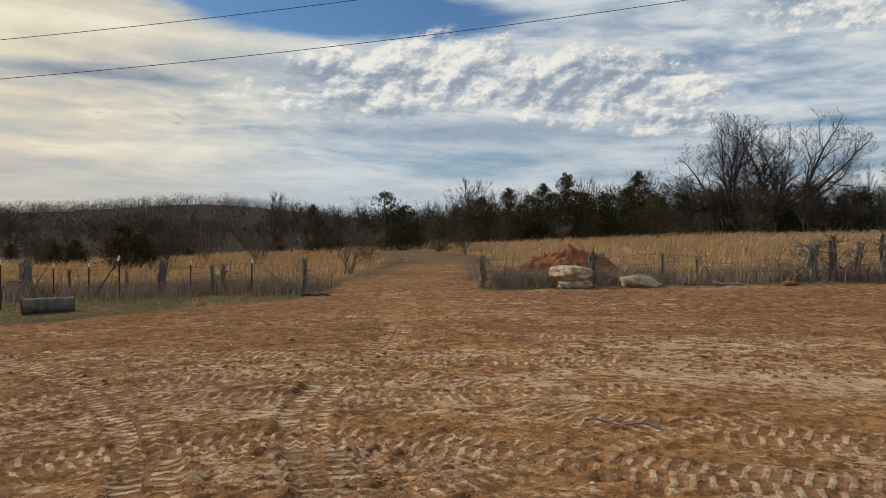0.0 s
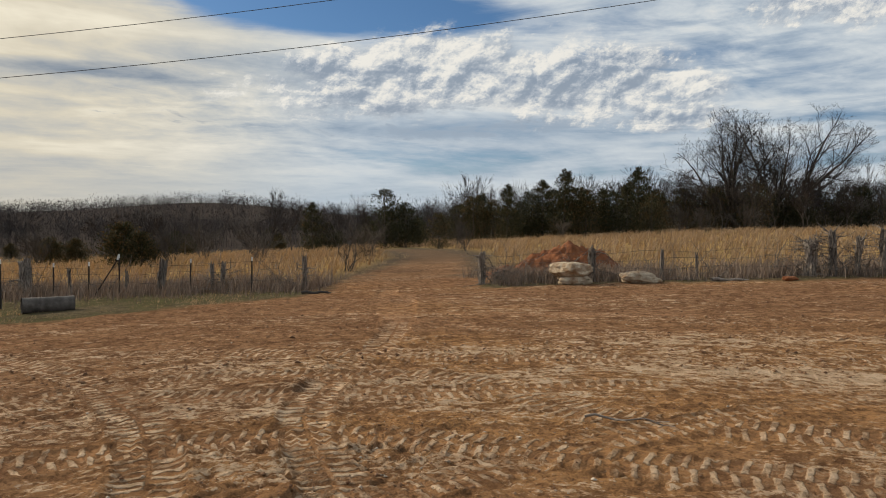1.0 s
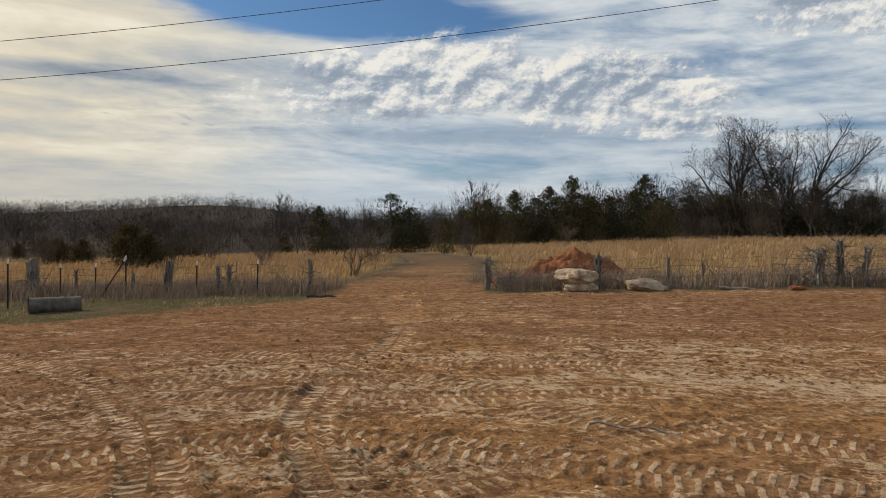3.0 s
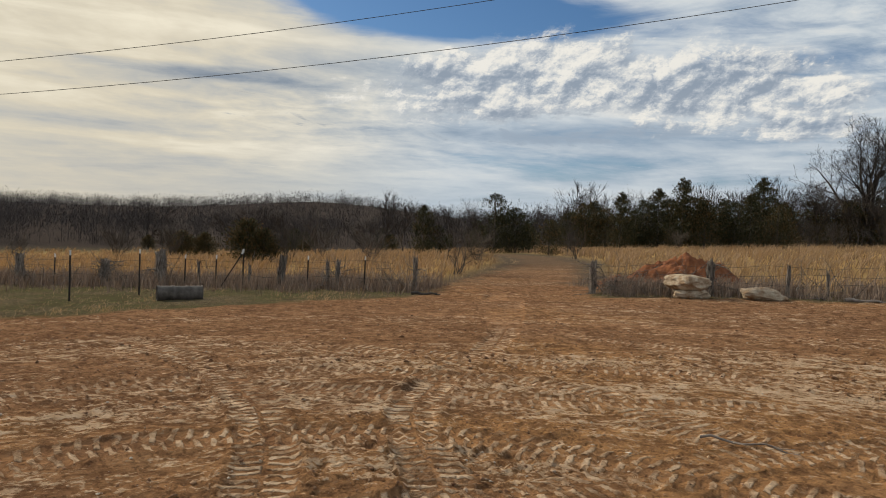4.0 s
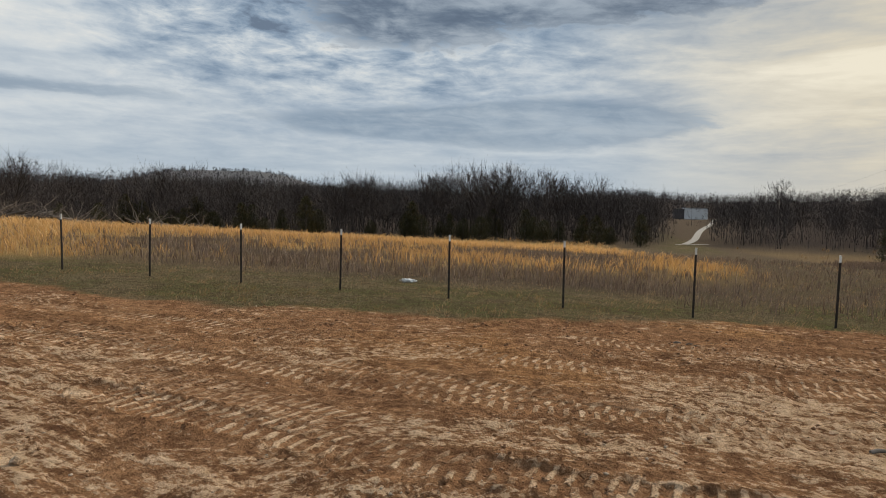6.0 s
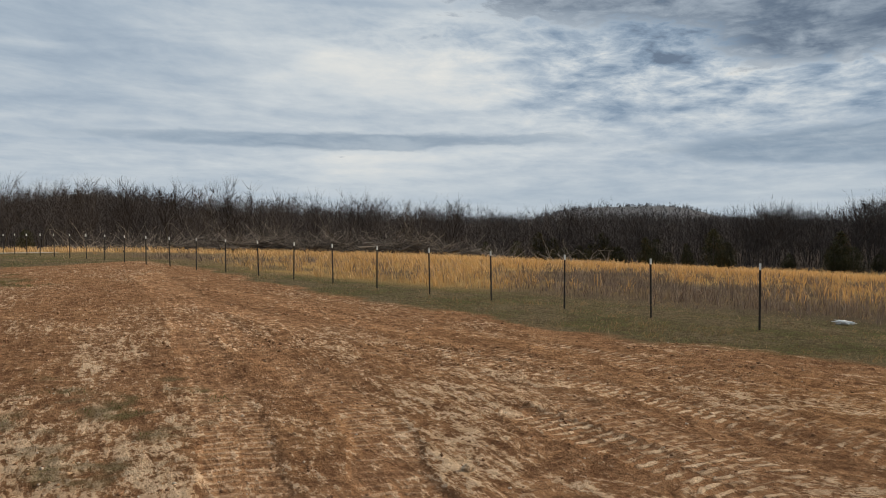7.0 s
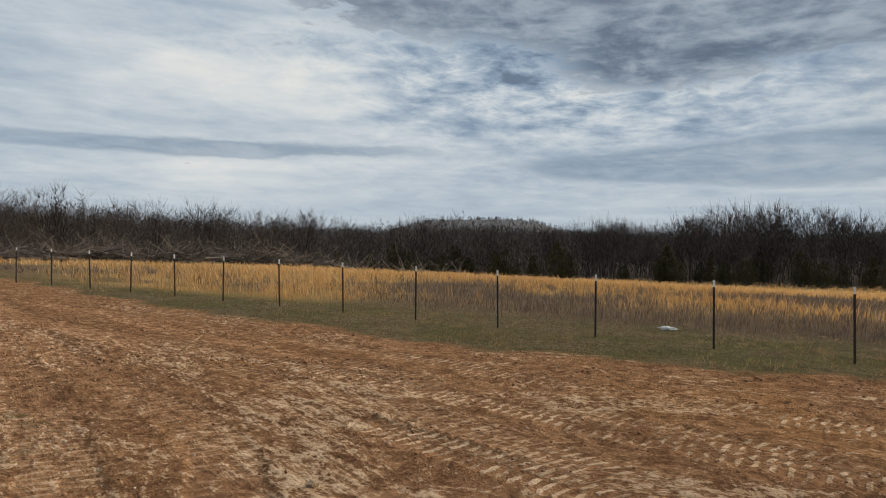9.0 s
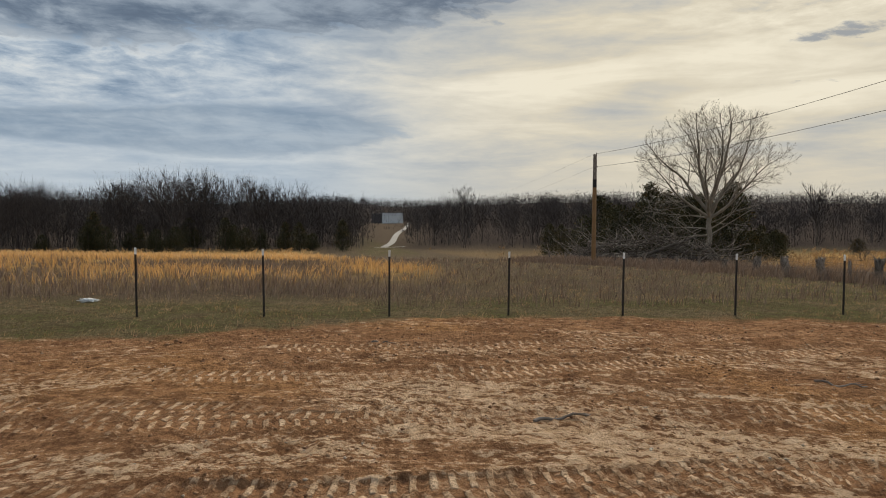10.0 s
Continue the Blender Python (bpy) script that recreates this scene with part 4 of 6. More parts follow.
def limb_tree(seed, height, trunk_r, limbs, crown, tip_r=0.012, up=0.07, trunk=0.2, twist=0.10, dense=1.0):
    """A leafless tree of sweeping limbs that branch to either side and end in fans of twigs, trimmed to an uneven dome.
    limbs: (turn, tilt from upright, start and length as shares of the height, rank). crown: (offset x, middle height, half width, half height) in shares."""
    rgl = random.Random(seed)
    segs = []
    ox, mid, wide, tall = (v * height for v in crown)

    def within(p):
        k = Vector(((p.x - ox) / wide, p.y / wide, (p.z - mid) / tall))
        return k.length < 1.0 + 0.22 * noise.noise(k.normalized() * 2.2 + Vector((seed, 0, 0)))

    def grow(p, d, ln, r0, rank, trim=True):
        n = (3, 4, 7, 10)[rank]
        side = rgl.uniform(0, 2 * math.pi)
        r = r0
        for i in range(n):
            jit = twist * (0.8 if rank == 3 else 1.0)
            d = (d + Vector((rgl.gauss(0, jit), rgl.gauss(0, jit), rgl.gauss(0, jit) + up))).normalized()
            q = p + d * (ln / n)
            if trim and rank < 3 and q.z > mid * 0.6 and not within(q):
                return
            r1 = max(tip_r * 0.7, r0 * (1 - 0.76 * (i + 1) / n))
            segs.append((tuple(p), tuple(q), max(r, tip_r * 0.8), r1, 7 if r1 > trunk_r * 0.22 else (4 if r1 > tip_r * 2.2 else 2)))
            p, r = q, r1
            if rank and i >= (2 if rank == 3 else 0):
                for k in range(2 if rgl.random() < (0.5 if rank == 3 else 0.45) * dense else 1):
                    side += rgl.uniform(1.9, 3.6)
                    u = d.orthogonal().normalized()
                    w = d.cross(u)
                    ang = rgl.uniform(0.55, 1.0)
                    dd = (d * math.cos(ang) + (u * math.cos(side) + w * math.sin(side)) * math.sin(ang)).normalized()
                    dd.z += 0.06
                    grow(p.copy(), dd.normalized(), ln * rgl.uniform(0.34, 0.56) * (1.1 - 0.45 * i / n), max(r * rgl.uniform(0.42, 0.66), tip_r), rank - 1, trim)
            if trim and rank == 3 and q.z > mid and not within(q + d * 0.5):
                break
        if rank:
            for k in range(2):
                dd = (d + Vector((rgl.gauss(0, 0.35), rgl.gauss(0, 0.35), rgl.gauss(0.05, 0.3)))).normalized()
                grow(p.copy(), dd, ln * rgl.uniform(0.22, 0.36), r * 0.8, rank - 1, trim)

    p, r = Vector((0, 0, -0.3)), trunk_r * 1.25
    stem = [p]
    for i in range(10):
        q = Vector((rgl.gauss(0, 0.012) * height * 0.3, rgl.gauss(0, 0.012) * height * 0.3, trunk * height * (i + 1) / 10))
        r1 = trunk_r * (1.0 - 0.35 * (i + 1) / 10)
        segs.append((tuple(p), tuple(q), r, r1, 10))
        p, r = q, r1
        stem.append(q)
    for turn, tilt, start, share, rank in limbs:
        a, e = radians(turn), radians(tilt)
        f = min(start / trunk, 1.0)
        root = stem[max(1, min(10, round(f * 10)))]
        d = Vector((math.cos(a) * math.sin(e), math.sin(a) * math.sin(e), math.cos(e)))
        thick = trunk_r * (0.22 + 0.68 * share) * (0.62 if rank < 3 else 1.0)
        grow(Vector(root), d, share * height, thick, rank, rank == 3)
    return segs


# the pale sycamore beyond the pole
SYC_LIMBS = [(30, 5, 0.34, 0.62, 3), (190, 14, 0.34, 0.58, 3), (300, 20, 0.33, 0.55, 3), (100, 22, 0.34, 0.55, 3), (180, 40, 0.31, 0.52, 3), (5, 38, 0.31, 0.52, 3), (182, 62, 0.27, 0.46, 3), (355, 60, 0.28, 0.46, 3), (250, 45, 0.30, 0.45, 3), (75, 48, 0.29, 0.45, 3),
             (178, 84, 0.19, 0.42, 2), (186, 76, 0.23, 0.34, 2), (170, 80, 0.28, 0.36, 2), (2, 62, 0.17, 0.27, 1), (8, 72, 0.21, 0.30, 1), (350, 70, 0.25, 0.26, 2)]
syc = put_tree("sycamore_tree", limb_tree(7, 13.2, 0.27, SYC_LIMBS, (0.0, 0.58, 0.46, 0.42), 0.009, 0.03, 0.36, 0.11, 0.5), M_PALEBARK, M_PALEBARK, "tall leafless sycamore with pale grey bark and a broad crown")
stand(syc, -51.7, 34.6, 56, 1.0)
# smaller leafless trees, four kinds copied along the edges of the fields
def fork_tree(seed, height, trunk_r, clear, angle, levels, forks=2.5, twigs=7, tip_r=0.015, straight=0.08):
    """A leafless tree that forks again and again from its trunk into fine fans of twigs."""
    rgf = random.Random(seed)
    segs = []

    def turned(d, ang):
        a = rgf.uniform(0, 2 * math.pi)
        u = d.orthogonal().normalized()
        w = d.cross(u)
        return (d * math.cos(ang) + (u * math.cos(a) + w * math.sin(a)) * math.sin(ang)).normalized()

    def grow(p, d, ln, r, level):
        end = r * 0.66
        n = 3 if level > 1 else 2
        for i in range(n):
            q = p + d * (ln / n)
            r0, r1 = r + (end - r) * i / n, r + (end - r) * (i + 1) / n
            segs.append((tuple(p), tuple(q), max(r0, tip_r), max(r1, tip_r), 6 if r1 > trunk_r * 0.35 else 2))
            p = q
            d = (d + Vector((rgf.gauss(0, straight), rgf.gauss(0, straight), rgf.gauss(0.05, straight)))).normalized()
            if i < n - 1 and level < levels and rgf.random() < 0.75:
                side = turned(d, angle * rgf.uniform(1.2, 2.0))
                side.z = max(side.z, -0.05)
                if level > 0:
                    grow(p.copy(), side, ln * rgf.uniform(0.45, 0.7), r1 * 0.5, level - 2 if level > 1 else 0)
                else:
                    segs.append((tuple(p), tuple(p + side * ln * 0.8), tip_r * 0.9, 0.0, 2))
        if level == 0:
            for i in range(twigs):
                w = turned(d, angle * rgf.uniform(0.3, 1.6))
                segs.append((tuple(p), tuple(p + w * ln * rgf.uniform(0.5, 1.1)), tip_r * 0.9, 0.0, 2))
            return
        k = int(forks) + (1 if rgf.random() < forks - int(forks) else 0)
        for i in range(k):
            w = turned(d, angle * rgf.uniform(0.6, 1.35))
            w.z += 0.10
            grow(p.copy(), w.normalized(), ln * rgf.uniform(0.72, 0.96), end * (0.9 if i == 0 else 0.72), level - 1)

    grow(Vector((0, 0, -0.1)), Vector((rgf.gauss(0, 0.04), rgf.gauss(0, 0.04), 1)).normalized(), height * clear, trunk_r, levels)
    k = height / max(s[1][2] for s in segs)
    return [(tuple(v * k for v in a), tuple(v * k for v in b), r0, r1, n) for a, b, r0, r1, n in segs]


# two big oaks on the rise
OAK_LEFT = [(180, 52, 0.10, 0.66, 3), (165, 34, 0.11, 0.62, 3), (195, 20, 0.11, 0.66, 3), (10, 12, 0.12, 0.72, 3), (350, 34, 0.12, 0.52, 3), (90, 30, 0.11, 0.55, 3), (270, 32, 0.11, 0.55, 3), (185, 72, 0.09, 0.46, 3)]
OAK_RIGHT = [(175, 8, 0.10, 0.74, 3), (150, 26, 0.11, 0.56, 3), (5, 26, 0.10, 0.76, 3), (355, 44, 0.10, 0.70, 3), (15, 60, 0.10, 0.58, 3), (90, 30, 0.11, 0.55, 3), (270, 30, 0.11, 0.55, 3), (190, 48, 0.12, 0.36, 3)]
oak = put_tree("oak_tree", limb_tree(21, 18.6, 0.44, OAK_LEFT, (-0.10, 0.56, 0.47, 0.43), 0.015, 0.02, 0.12, 0.12, 1.0), M_BARK, M_TWIG, "large leafless oak with spreading dark limbs above the thicket", "tree", "large oaks above the thicket")
stand(oak, *at(-22.3, 112), -22)
oak2 = put_tree("oak_tree", limb_tree(23, 19.4, 0.46, OAK_RIGHT, (0.12, 0.56, 0.50, 0.44), 0.015, 0.02, 0.12, 0.12, 1.0), M_BARK, M_TWIG, "large leafless oak with spreading dark limbs above the thicket", "tree", "large oaks above the thicket")
stand(oak2, *at(-25.4, 114), -25)
rg = random.Random(3)
another(oak, *at(-33.5, 125), 200, 0.72)
WOOD_EDGE = "leafless trees at the edge of the woods"
kinds = [
    put_tree("leafless_tree", fork_tree(51, 10.5, 0.12, 0.30, 0.38, 4, 2.6, 6, 0.018, 0.05), M_BARK, M_TWIG, "slender leafless tree with fine dark twigs", "tree", WOOD_EDGE),
    put_tree("leafless_tree", fork_tree(52, 12.0, 0.13, 0.36, 0.30, 4, 2.5, 6, 0.018, 0.05), M_BARK, M_TWIG, "tall narrow leafless tree with upright branches", "tree", WOOD_EDGE),
    put_tree("leafless_tree", fork_tree(53, 7.5, 0.11, 0.16, 0.48, 4, 2.8, 6, 0.018, 0.06), M_BARK, M_TWIG, "low leafless tree with a wide twiggy crown", "tree", WOOD_EDGE),
    put_tree("leafless_tree", fork_tree(56, 12.5, 0.14, 0.38, 0.36, 4, 2.6, 6, 0.018, 0.05), M_BARK, M_TWIG, "tall leafless tree with a straight grey trunk", "tree", WOOD_EDGE),
]
lone = put_tree("poplar_tree", fork_tree(41, 15.5, 0.22, 0.45, 0.33, 5, 2.4), M_PALEBARK, M_BARK, "slender leafless poplar standing above the wooded slope", "tree")
stand(lone, *at(43.8, 178), 0, 1.15)

old = put_tree("oak_tree", fork_tree(33, 12.0, 0.36, 0.24, 0.55, 5, 2.5, 6, 0.017, 0.13), M_BARK, M_TWIG, "gnarled old leafless oak with a crooked crown", "tree")
stand(old, *at(74.7, 175), 0, 1.15)
used = set()


def rise_of(yaw):
    """How much taller the woods stand in each direction."""
    return np.interp(yaw, [-43, 0, 84, 90, 97, 104, 112, 125, 135, 150, 184], [1.0, 1.0, 1.05, 1.35, 1.50, 1.32, 1.18, 1.12, 1.14, 1.20, 1.1])


def bare_at(k, yaw, dist, size, tall=1.0):
    x, y = at(yaw, dist)
    if k not in used:
        used.add(k)
        o = stand(kinds[k], x, y, rg.uniform(0, 360), size)
        return o
    return another(kinds[k], x, y, rg.uniform(0, 360), size, 0.05, tall)


cedars = [cedar(61, 7.0, 4.6), cedar(62, 8.0, 3.8, rust=0.15), cedar(63, 5.5, 4.4), cedar(64, 6.5, 4.8, rust=0.42, label="bronze-tinged red cedar with a dense rounded crown"), cedar(65, 3.6, 3.0, rust=0.45, label="small bronze-tinged red cedar standing in dry grass")]
cused = set()


def cedar_at(k, yaw, dist, size, tall=1.0):
    x, y = at(yaw, dist)
    if k not in cused:
        cused.add(k)
        return stand(cedars[k], x, y, rg.uniform(0, 360), size)
    return another(cedars[k], x, y, rg.uniform(0, 360), size, 0.05, tall)


# north: single cedars and scrub in the field
cedar_at(0, 4.7, 80, 1.0)
cedar_at(2, 3.0, 79, 0.95)
cedar_at(2, 2.0, 84, 0.62)
cedar_at(1, 10.4, 66, 0.62)
cedar_at(2, 9.2, 68, 0.55)
cedar_at(4, 24.2, 46, 0.80)
cedar_at(4, 23.0, 45, 0.62)
cedar_at(4, 29.0, 74, 0.8)
cedar_at(4, 27.4, 75, 0.75)
cedar_at(3, 0.3, 60, 0.5)
bare_at(2, 12.0, 72, 0.95)
bare_at(2, 14.3, 58, 0.52)
bare_at(2, 15.2, 60, 0.42)
bare_at(2, 7.6, 46, 0.52)
bare_at(2, 8.4, 47, 0.42)
bare_at(0, 20.0, 95, 0.75)
bare_at(2, 25.5, 80, 0.85)
bare_at(2, 21.5, 76, 0.7)
bare_at(2, 5.6, 60, 0.4)
bare_at(1, 19.0, 97, 0.7)
bare_at(2, 23.6, 60, 0.72)
bare_at(0, -1.2, 61, 0.35)
bare_at(2, 29.8, 62, 0.5)
# leafless bushes of many stems in the dry grass
def bush_segs(seed, height, stems=9):
    rgb = random.Random(seed)
    segs = []
    for k in range(stems):
        a, tilt = rgb.uniform(0, 2 * math.pi), rgb.uniform(0.05, 0.75)
        turn = Matrix.Rotation(a, 3, "Z") @ Matrix.Rotation(tilt, 3, "Y")
        foot = Vector((rgb.gauss(0, 0.10), rgb.gauss(0, 0.10), -0.05))
        for p0, p1, r0, r1, n in fork_tree(seed * 31 + k, height * rgb.uniform(0.7, 1.05), 0.022, 0.30, 0.42, 3, 2.3, 4, 0.008, 0.12):
            segs.append((tuple(turn @ Vector(p0) + foot), tuple(turn @ Vector(p1) + foot), r0, r1, n))
    return segs


BUSHES = "leafless bushes in the dry grass"
bushes = [put_tree("leafless_bush", bush_segs(81, 2.4), M_BARK, M_BARK, "grey-brown leafless bush of many thin stems", "bush", BUSHES),
          put_tree("leafless_bush", bush_segs(82, 2.8, 11), M_BARK, M_BARK, "broad leafless bush with dense fine twigs", "bush", BUSHES)]
for k, (yw, d, size) in enumerate(((7.6, 30, 1.0), (14.6, 39, 0.95), (20.8, 45, 1.1), (18.6, 58, 1.2), (22.5, 47, 0.9), (5.9, 40, 0.9), (-1.9, 50, 0.9), (-9.6, 93, 1.05), (29.5, 62, 1.2), (33.5, 70, 1.3), (-16.5, 100, 1.6), (-18.6, 102, 1.7), (-20.4, 101, 1.6), (-23.2, 103, 1.5), (-14.2, 99, 1.3), (40, 75, 1.1), (46, 80, 1.2))):
    x, y = at(yw, d)
    if k < 2:
        stand(bushes[k], x, y, rg.uniform(0, 360), size)
    else:
        another(bushes[k % 2], x, y, rg.uniform(0, 360), size)
# the thicket on the rise: cedars in front, bare trees behind
for i in range(17):
    y = -1.6 - i * 0.92 + rg.uniform(-0.3, 0.3)
    cedar_at(rg.choice((0, 1, 1, 2, 3)), y, 96 + rg.uniform(-4, 10), rg.uniform(0.72, 1.02), rg.uniform(0.95, 1.2))
cedar_at(1, -15.4, 106, 1.12, 1.1)
for i in range(16):
    cedar_at(rg.choice((0, 3, 3, 3, 2)), -17.0 - i * 1.4 + rg.uniform(-0.4, 0.4), 112 + rg.uniform(-4, 12), rg.uniform(0.75, 1.1))
for i in range(44):
    bare_at(rg.randrange(4), rg.uniform(-41, 0.5), 112 + rg.uniform(0, 45), rg.uniform(0.6, 1.05))
for i in range(40):
    bare_at(rg.choice((0, 2, 2)), rg.uniform(-41, -13), 102 + rg.uniform(0, 18), rg.uniform(0.6, 1.0))
# north-west: edge of the low woods
for i in range(34):
    bare_at(rg.randrange(4), rg.uniform(3, 62), 128 + rg.uniform(0, 60), rg.uniform(0.5, 1.0))
for i in range(22):
    cedar_at(rg.choice((0, 2, 4, 4)), rg.uniform(6, 56), 112 + rg.uniform(0, 28), rg.uniform(0.5, 0.9))
# behind the sycamore
for i in range(19):
    cedar_at(rg.choice((0, 1, 2)), 52.0 + i * 0.9 + rg.uniform(-0.4, 0.4), 84 + rg.uniform(-6, 14), rg.uniform(0.85, 1.12) * (0.55 if i > 14 or i < 3 else 1.0))
for i in range(20):
    bare_at(rg.randrange(4), rg.uniform(58, 80), 125 + rg.uniform(0, 60), rg.uniform(0.6, 1.0))
# west: the dark wood across the gold field
for i in range(40):
    yw = rg.uniform(85, 120)
    bare_at(rg.randrange(4), yw, 126 + rg.uniform(0, 34), rg.uniform(0.66, 0.9) + 0.26 * math.exp(-(((yw - 95) / 6) ** 2)))
for i in range(44):
    cedar_at(rg.choice((0, 1, 2)), rg.uniform(84, 128), 113 + rg.uniform(0, 12), rg.uniform(0.45, 0.80))
# south-west and south
for i in range(30):
    bare_at(rg.choice((0, 1, 2, 3)), rg.uniform(116, 184), 112 + rg.uniform(0, 40), rg.uniform(0.5, 0.72))
for yw, d, sz in ((172.0, 92, 0.86), (174.0, 95, 0.9), (161.9, 98, 0.78), (160.6, 101, 0.82), (158.8, 100, 0.72), (156.6, 102, 0.72), (153.8, 100, 0.76), (151.2, 103, 0.72), (149.4, 101, 0.76), (147.0, 104, 0.72), (145.0, 104, 0.68), (142.7, 103, 0.72), (166.6, 104, 0.68), (164.2, 103, 0.62), (140.0, 108, 0.66), (138.1, 110, 0.62)):
    bare_at(rg.choice((0, 3, 3, 1)), yw, d, sz)
for yw, d, sz in ((170.3, 76, 0.95), (167.0, 80, 0.70), (173.6, 82, 0.85), (163, 95, 0.5), (129, 108, 0.5), (126.5, 110, 0.55), (121, 112, 0.5)):
    cedar_at(rg.choice((0, 2)), yw, d, sz)
for yw, d, sz in ((131.8, 95, 1.0), (135.2, 98, 1.05)):
    another(old, *at(yw, d), rg.uniform(0, 360), sz * 0.72)


# the wooded hills: far trees of a few twigs each
def make_far_woods(name, n, r0, r1, power, k, reach, thick, seed, label, west=0.0, mat=None, spread=1.0):
    rgn = np.random.default_rng(seed)
    yaw = np.where(rgn.random(n) < west, rgn.uniform(84, 184, n), rgn.uniform(-46, 184, n))
    r = r0 * (r1 / r0) ** (rgn.uniform(0, 1, n) ** power)
    keep = ~((yaw > 79.6) & (yaw < 83.0) & (r < 345) & (rgn.random(n) < 0.93)) & ~((yaw < 0) & (r < 150)) & ~((yaw > 5) & (yaw < 50) & (r < 150))
    yaw, r = yaw[keep], r[keep]
    n = len(r)
    a = np.radians(yaw)
    x, y = -np.sin(a) * r, np.cos(a) * r
    z = land(x, y)
    low = (r < 200) & (rgn.random(n) < 0.28)
    hgt = np.where(low, rgn.uniform(2.0, 4.5, n), rgn.uniform(6.0, 10.0, n)) * np.where(r < 260, rise_of(yaw), 1.0) * (0.72 + 0.56 * fbm(yaw * 0.9, r * 0.05, 3, 61))
    wid = hgt * rgn.uniform(0.24, 0.42, n) * spread
    # nearer trees mostly darker, far ones lightened: distance haze put into the tone
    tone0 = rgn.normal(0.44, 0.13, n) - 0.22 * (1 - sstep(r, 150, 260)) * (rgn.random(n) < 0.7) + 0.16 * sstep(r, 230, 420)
    base = np.stack([x, y, z - 0.3], 1)
    vs, tn = [], []
    fat = 0.55 + r / 300
    # trunk
    w = np.stack([np.cos(a), np.sin(a), 0 * a], 1) * (0.045 * fat)[:, None]
    vs.append(np.stack([base - w, base + w, base + np.stack([0 * x, 0 * x, hgt * 0.8], 1)], 1))
    tn.append(tone0 + 0.3 * (rgn.random(n) < 0.2))
    for j in range(k):
        # twigs end on a rounded crown and start nearer the trunk
        b = rgn.uniform(0, 2 * math.pi, n)
        f = rgn.uniform(0.10, 1.0, n)
        rim = wid * np.sqrt(np.clip(1 - ((f - 0.55) / 0.47) ** 2, 0.02, 1)) * np.sqrt(rgn.uniform(0.1, 1.1, n))
        tip = base + np.stack([np.cos(b) * rim, np.sin(b) * rim, hgt * f], 1)
        g0 = 1 - reach * rgn.uniform(0.5, 2.0, n)
        root = base + np.stack([np.cos(b) * rim * g0, np.sin(b) * rim * g0, hgt * np.maximum(f - reach * rgn.uniform(0.1, 1.0, n), 0.03)], 1)
        c = np.cross(tip - root, rgn.normal(0, 1, (n, 3)))
        c = c / (np.linalg.norm(c, axis=1)[:, None] + 1e-9) * (thick * fat * rgn.uniform(0.5, 1.6, n) * (1.35 - 0.8 * f))[:, None]
        vs.append(np.stack([root - c, root + c, tip], 1))
        tn.append(tone0 + rgn.normal(0, 0.12, n))
    v = np.concatenate(vs).reshape(-1, 3)
    f = np.arange(len(v)).reshape(-1, 3)
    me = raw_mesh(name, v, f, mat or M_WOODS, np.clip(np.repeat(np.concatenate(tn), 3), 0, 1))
    return tagged(new(name, me), label, "woods", kind="stuff")


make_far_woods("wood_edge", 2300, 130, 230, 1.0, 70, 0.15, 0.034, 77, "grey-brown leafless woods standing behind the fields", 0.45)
make_far_woods("hill_woods", 6500, 720, 1600, 0.8, 14, 0.3, 0.16, 76, "leafless woods on the farthest hills, painted grey for haze", 0.6, M_HAZY_TWIGS)
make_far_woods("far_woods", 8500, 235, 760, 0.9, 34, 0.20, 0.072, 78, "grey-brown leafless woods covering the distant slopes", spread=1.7)


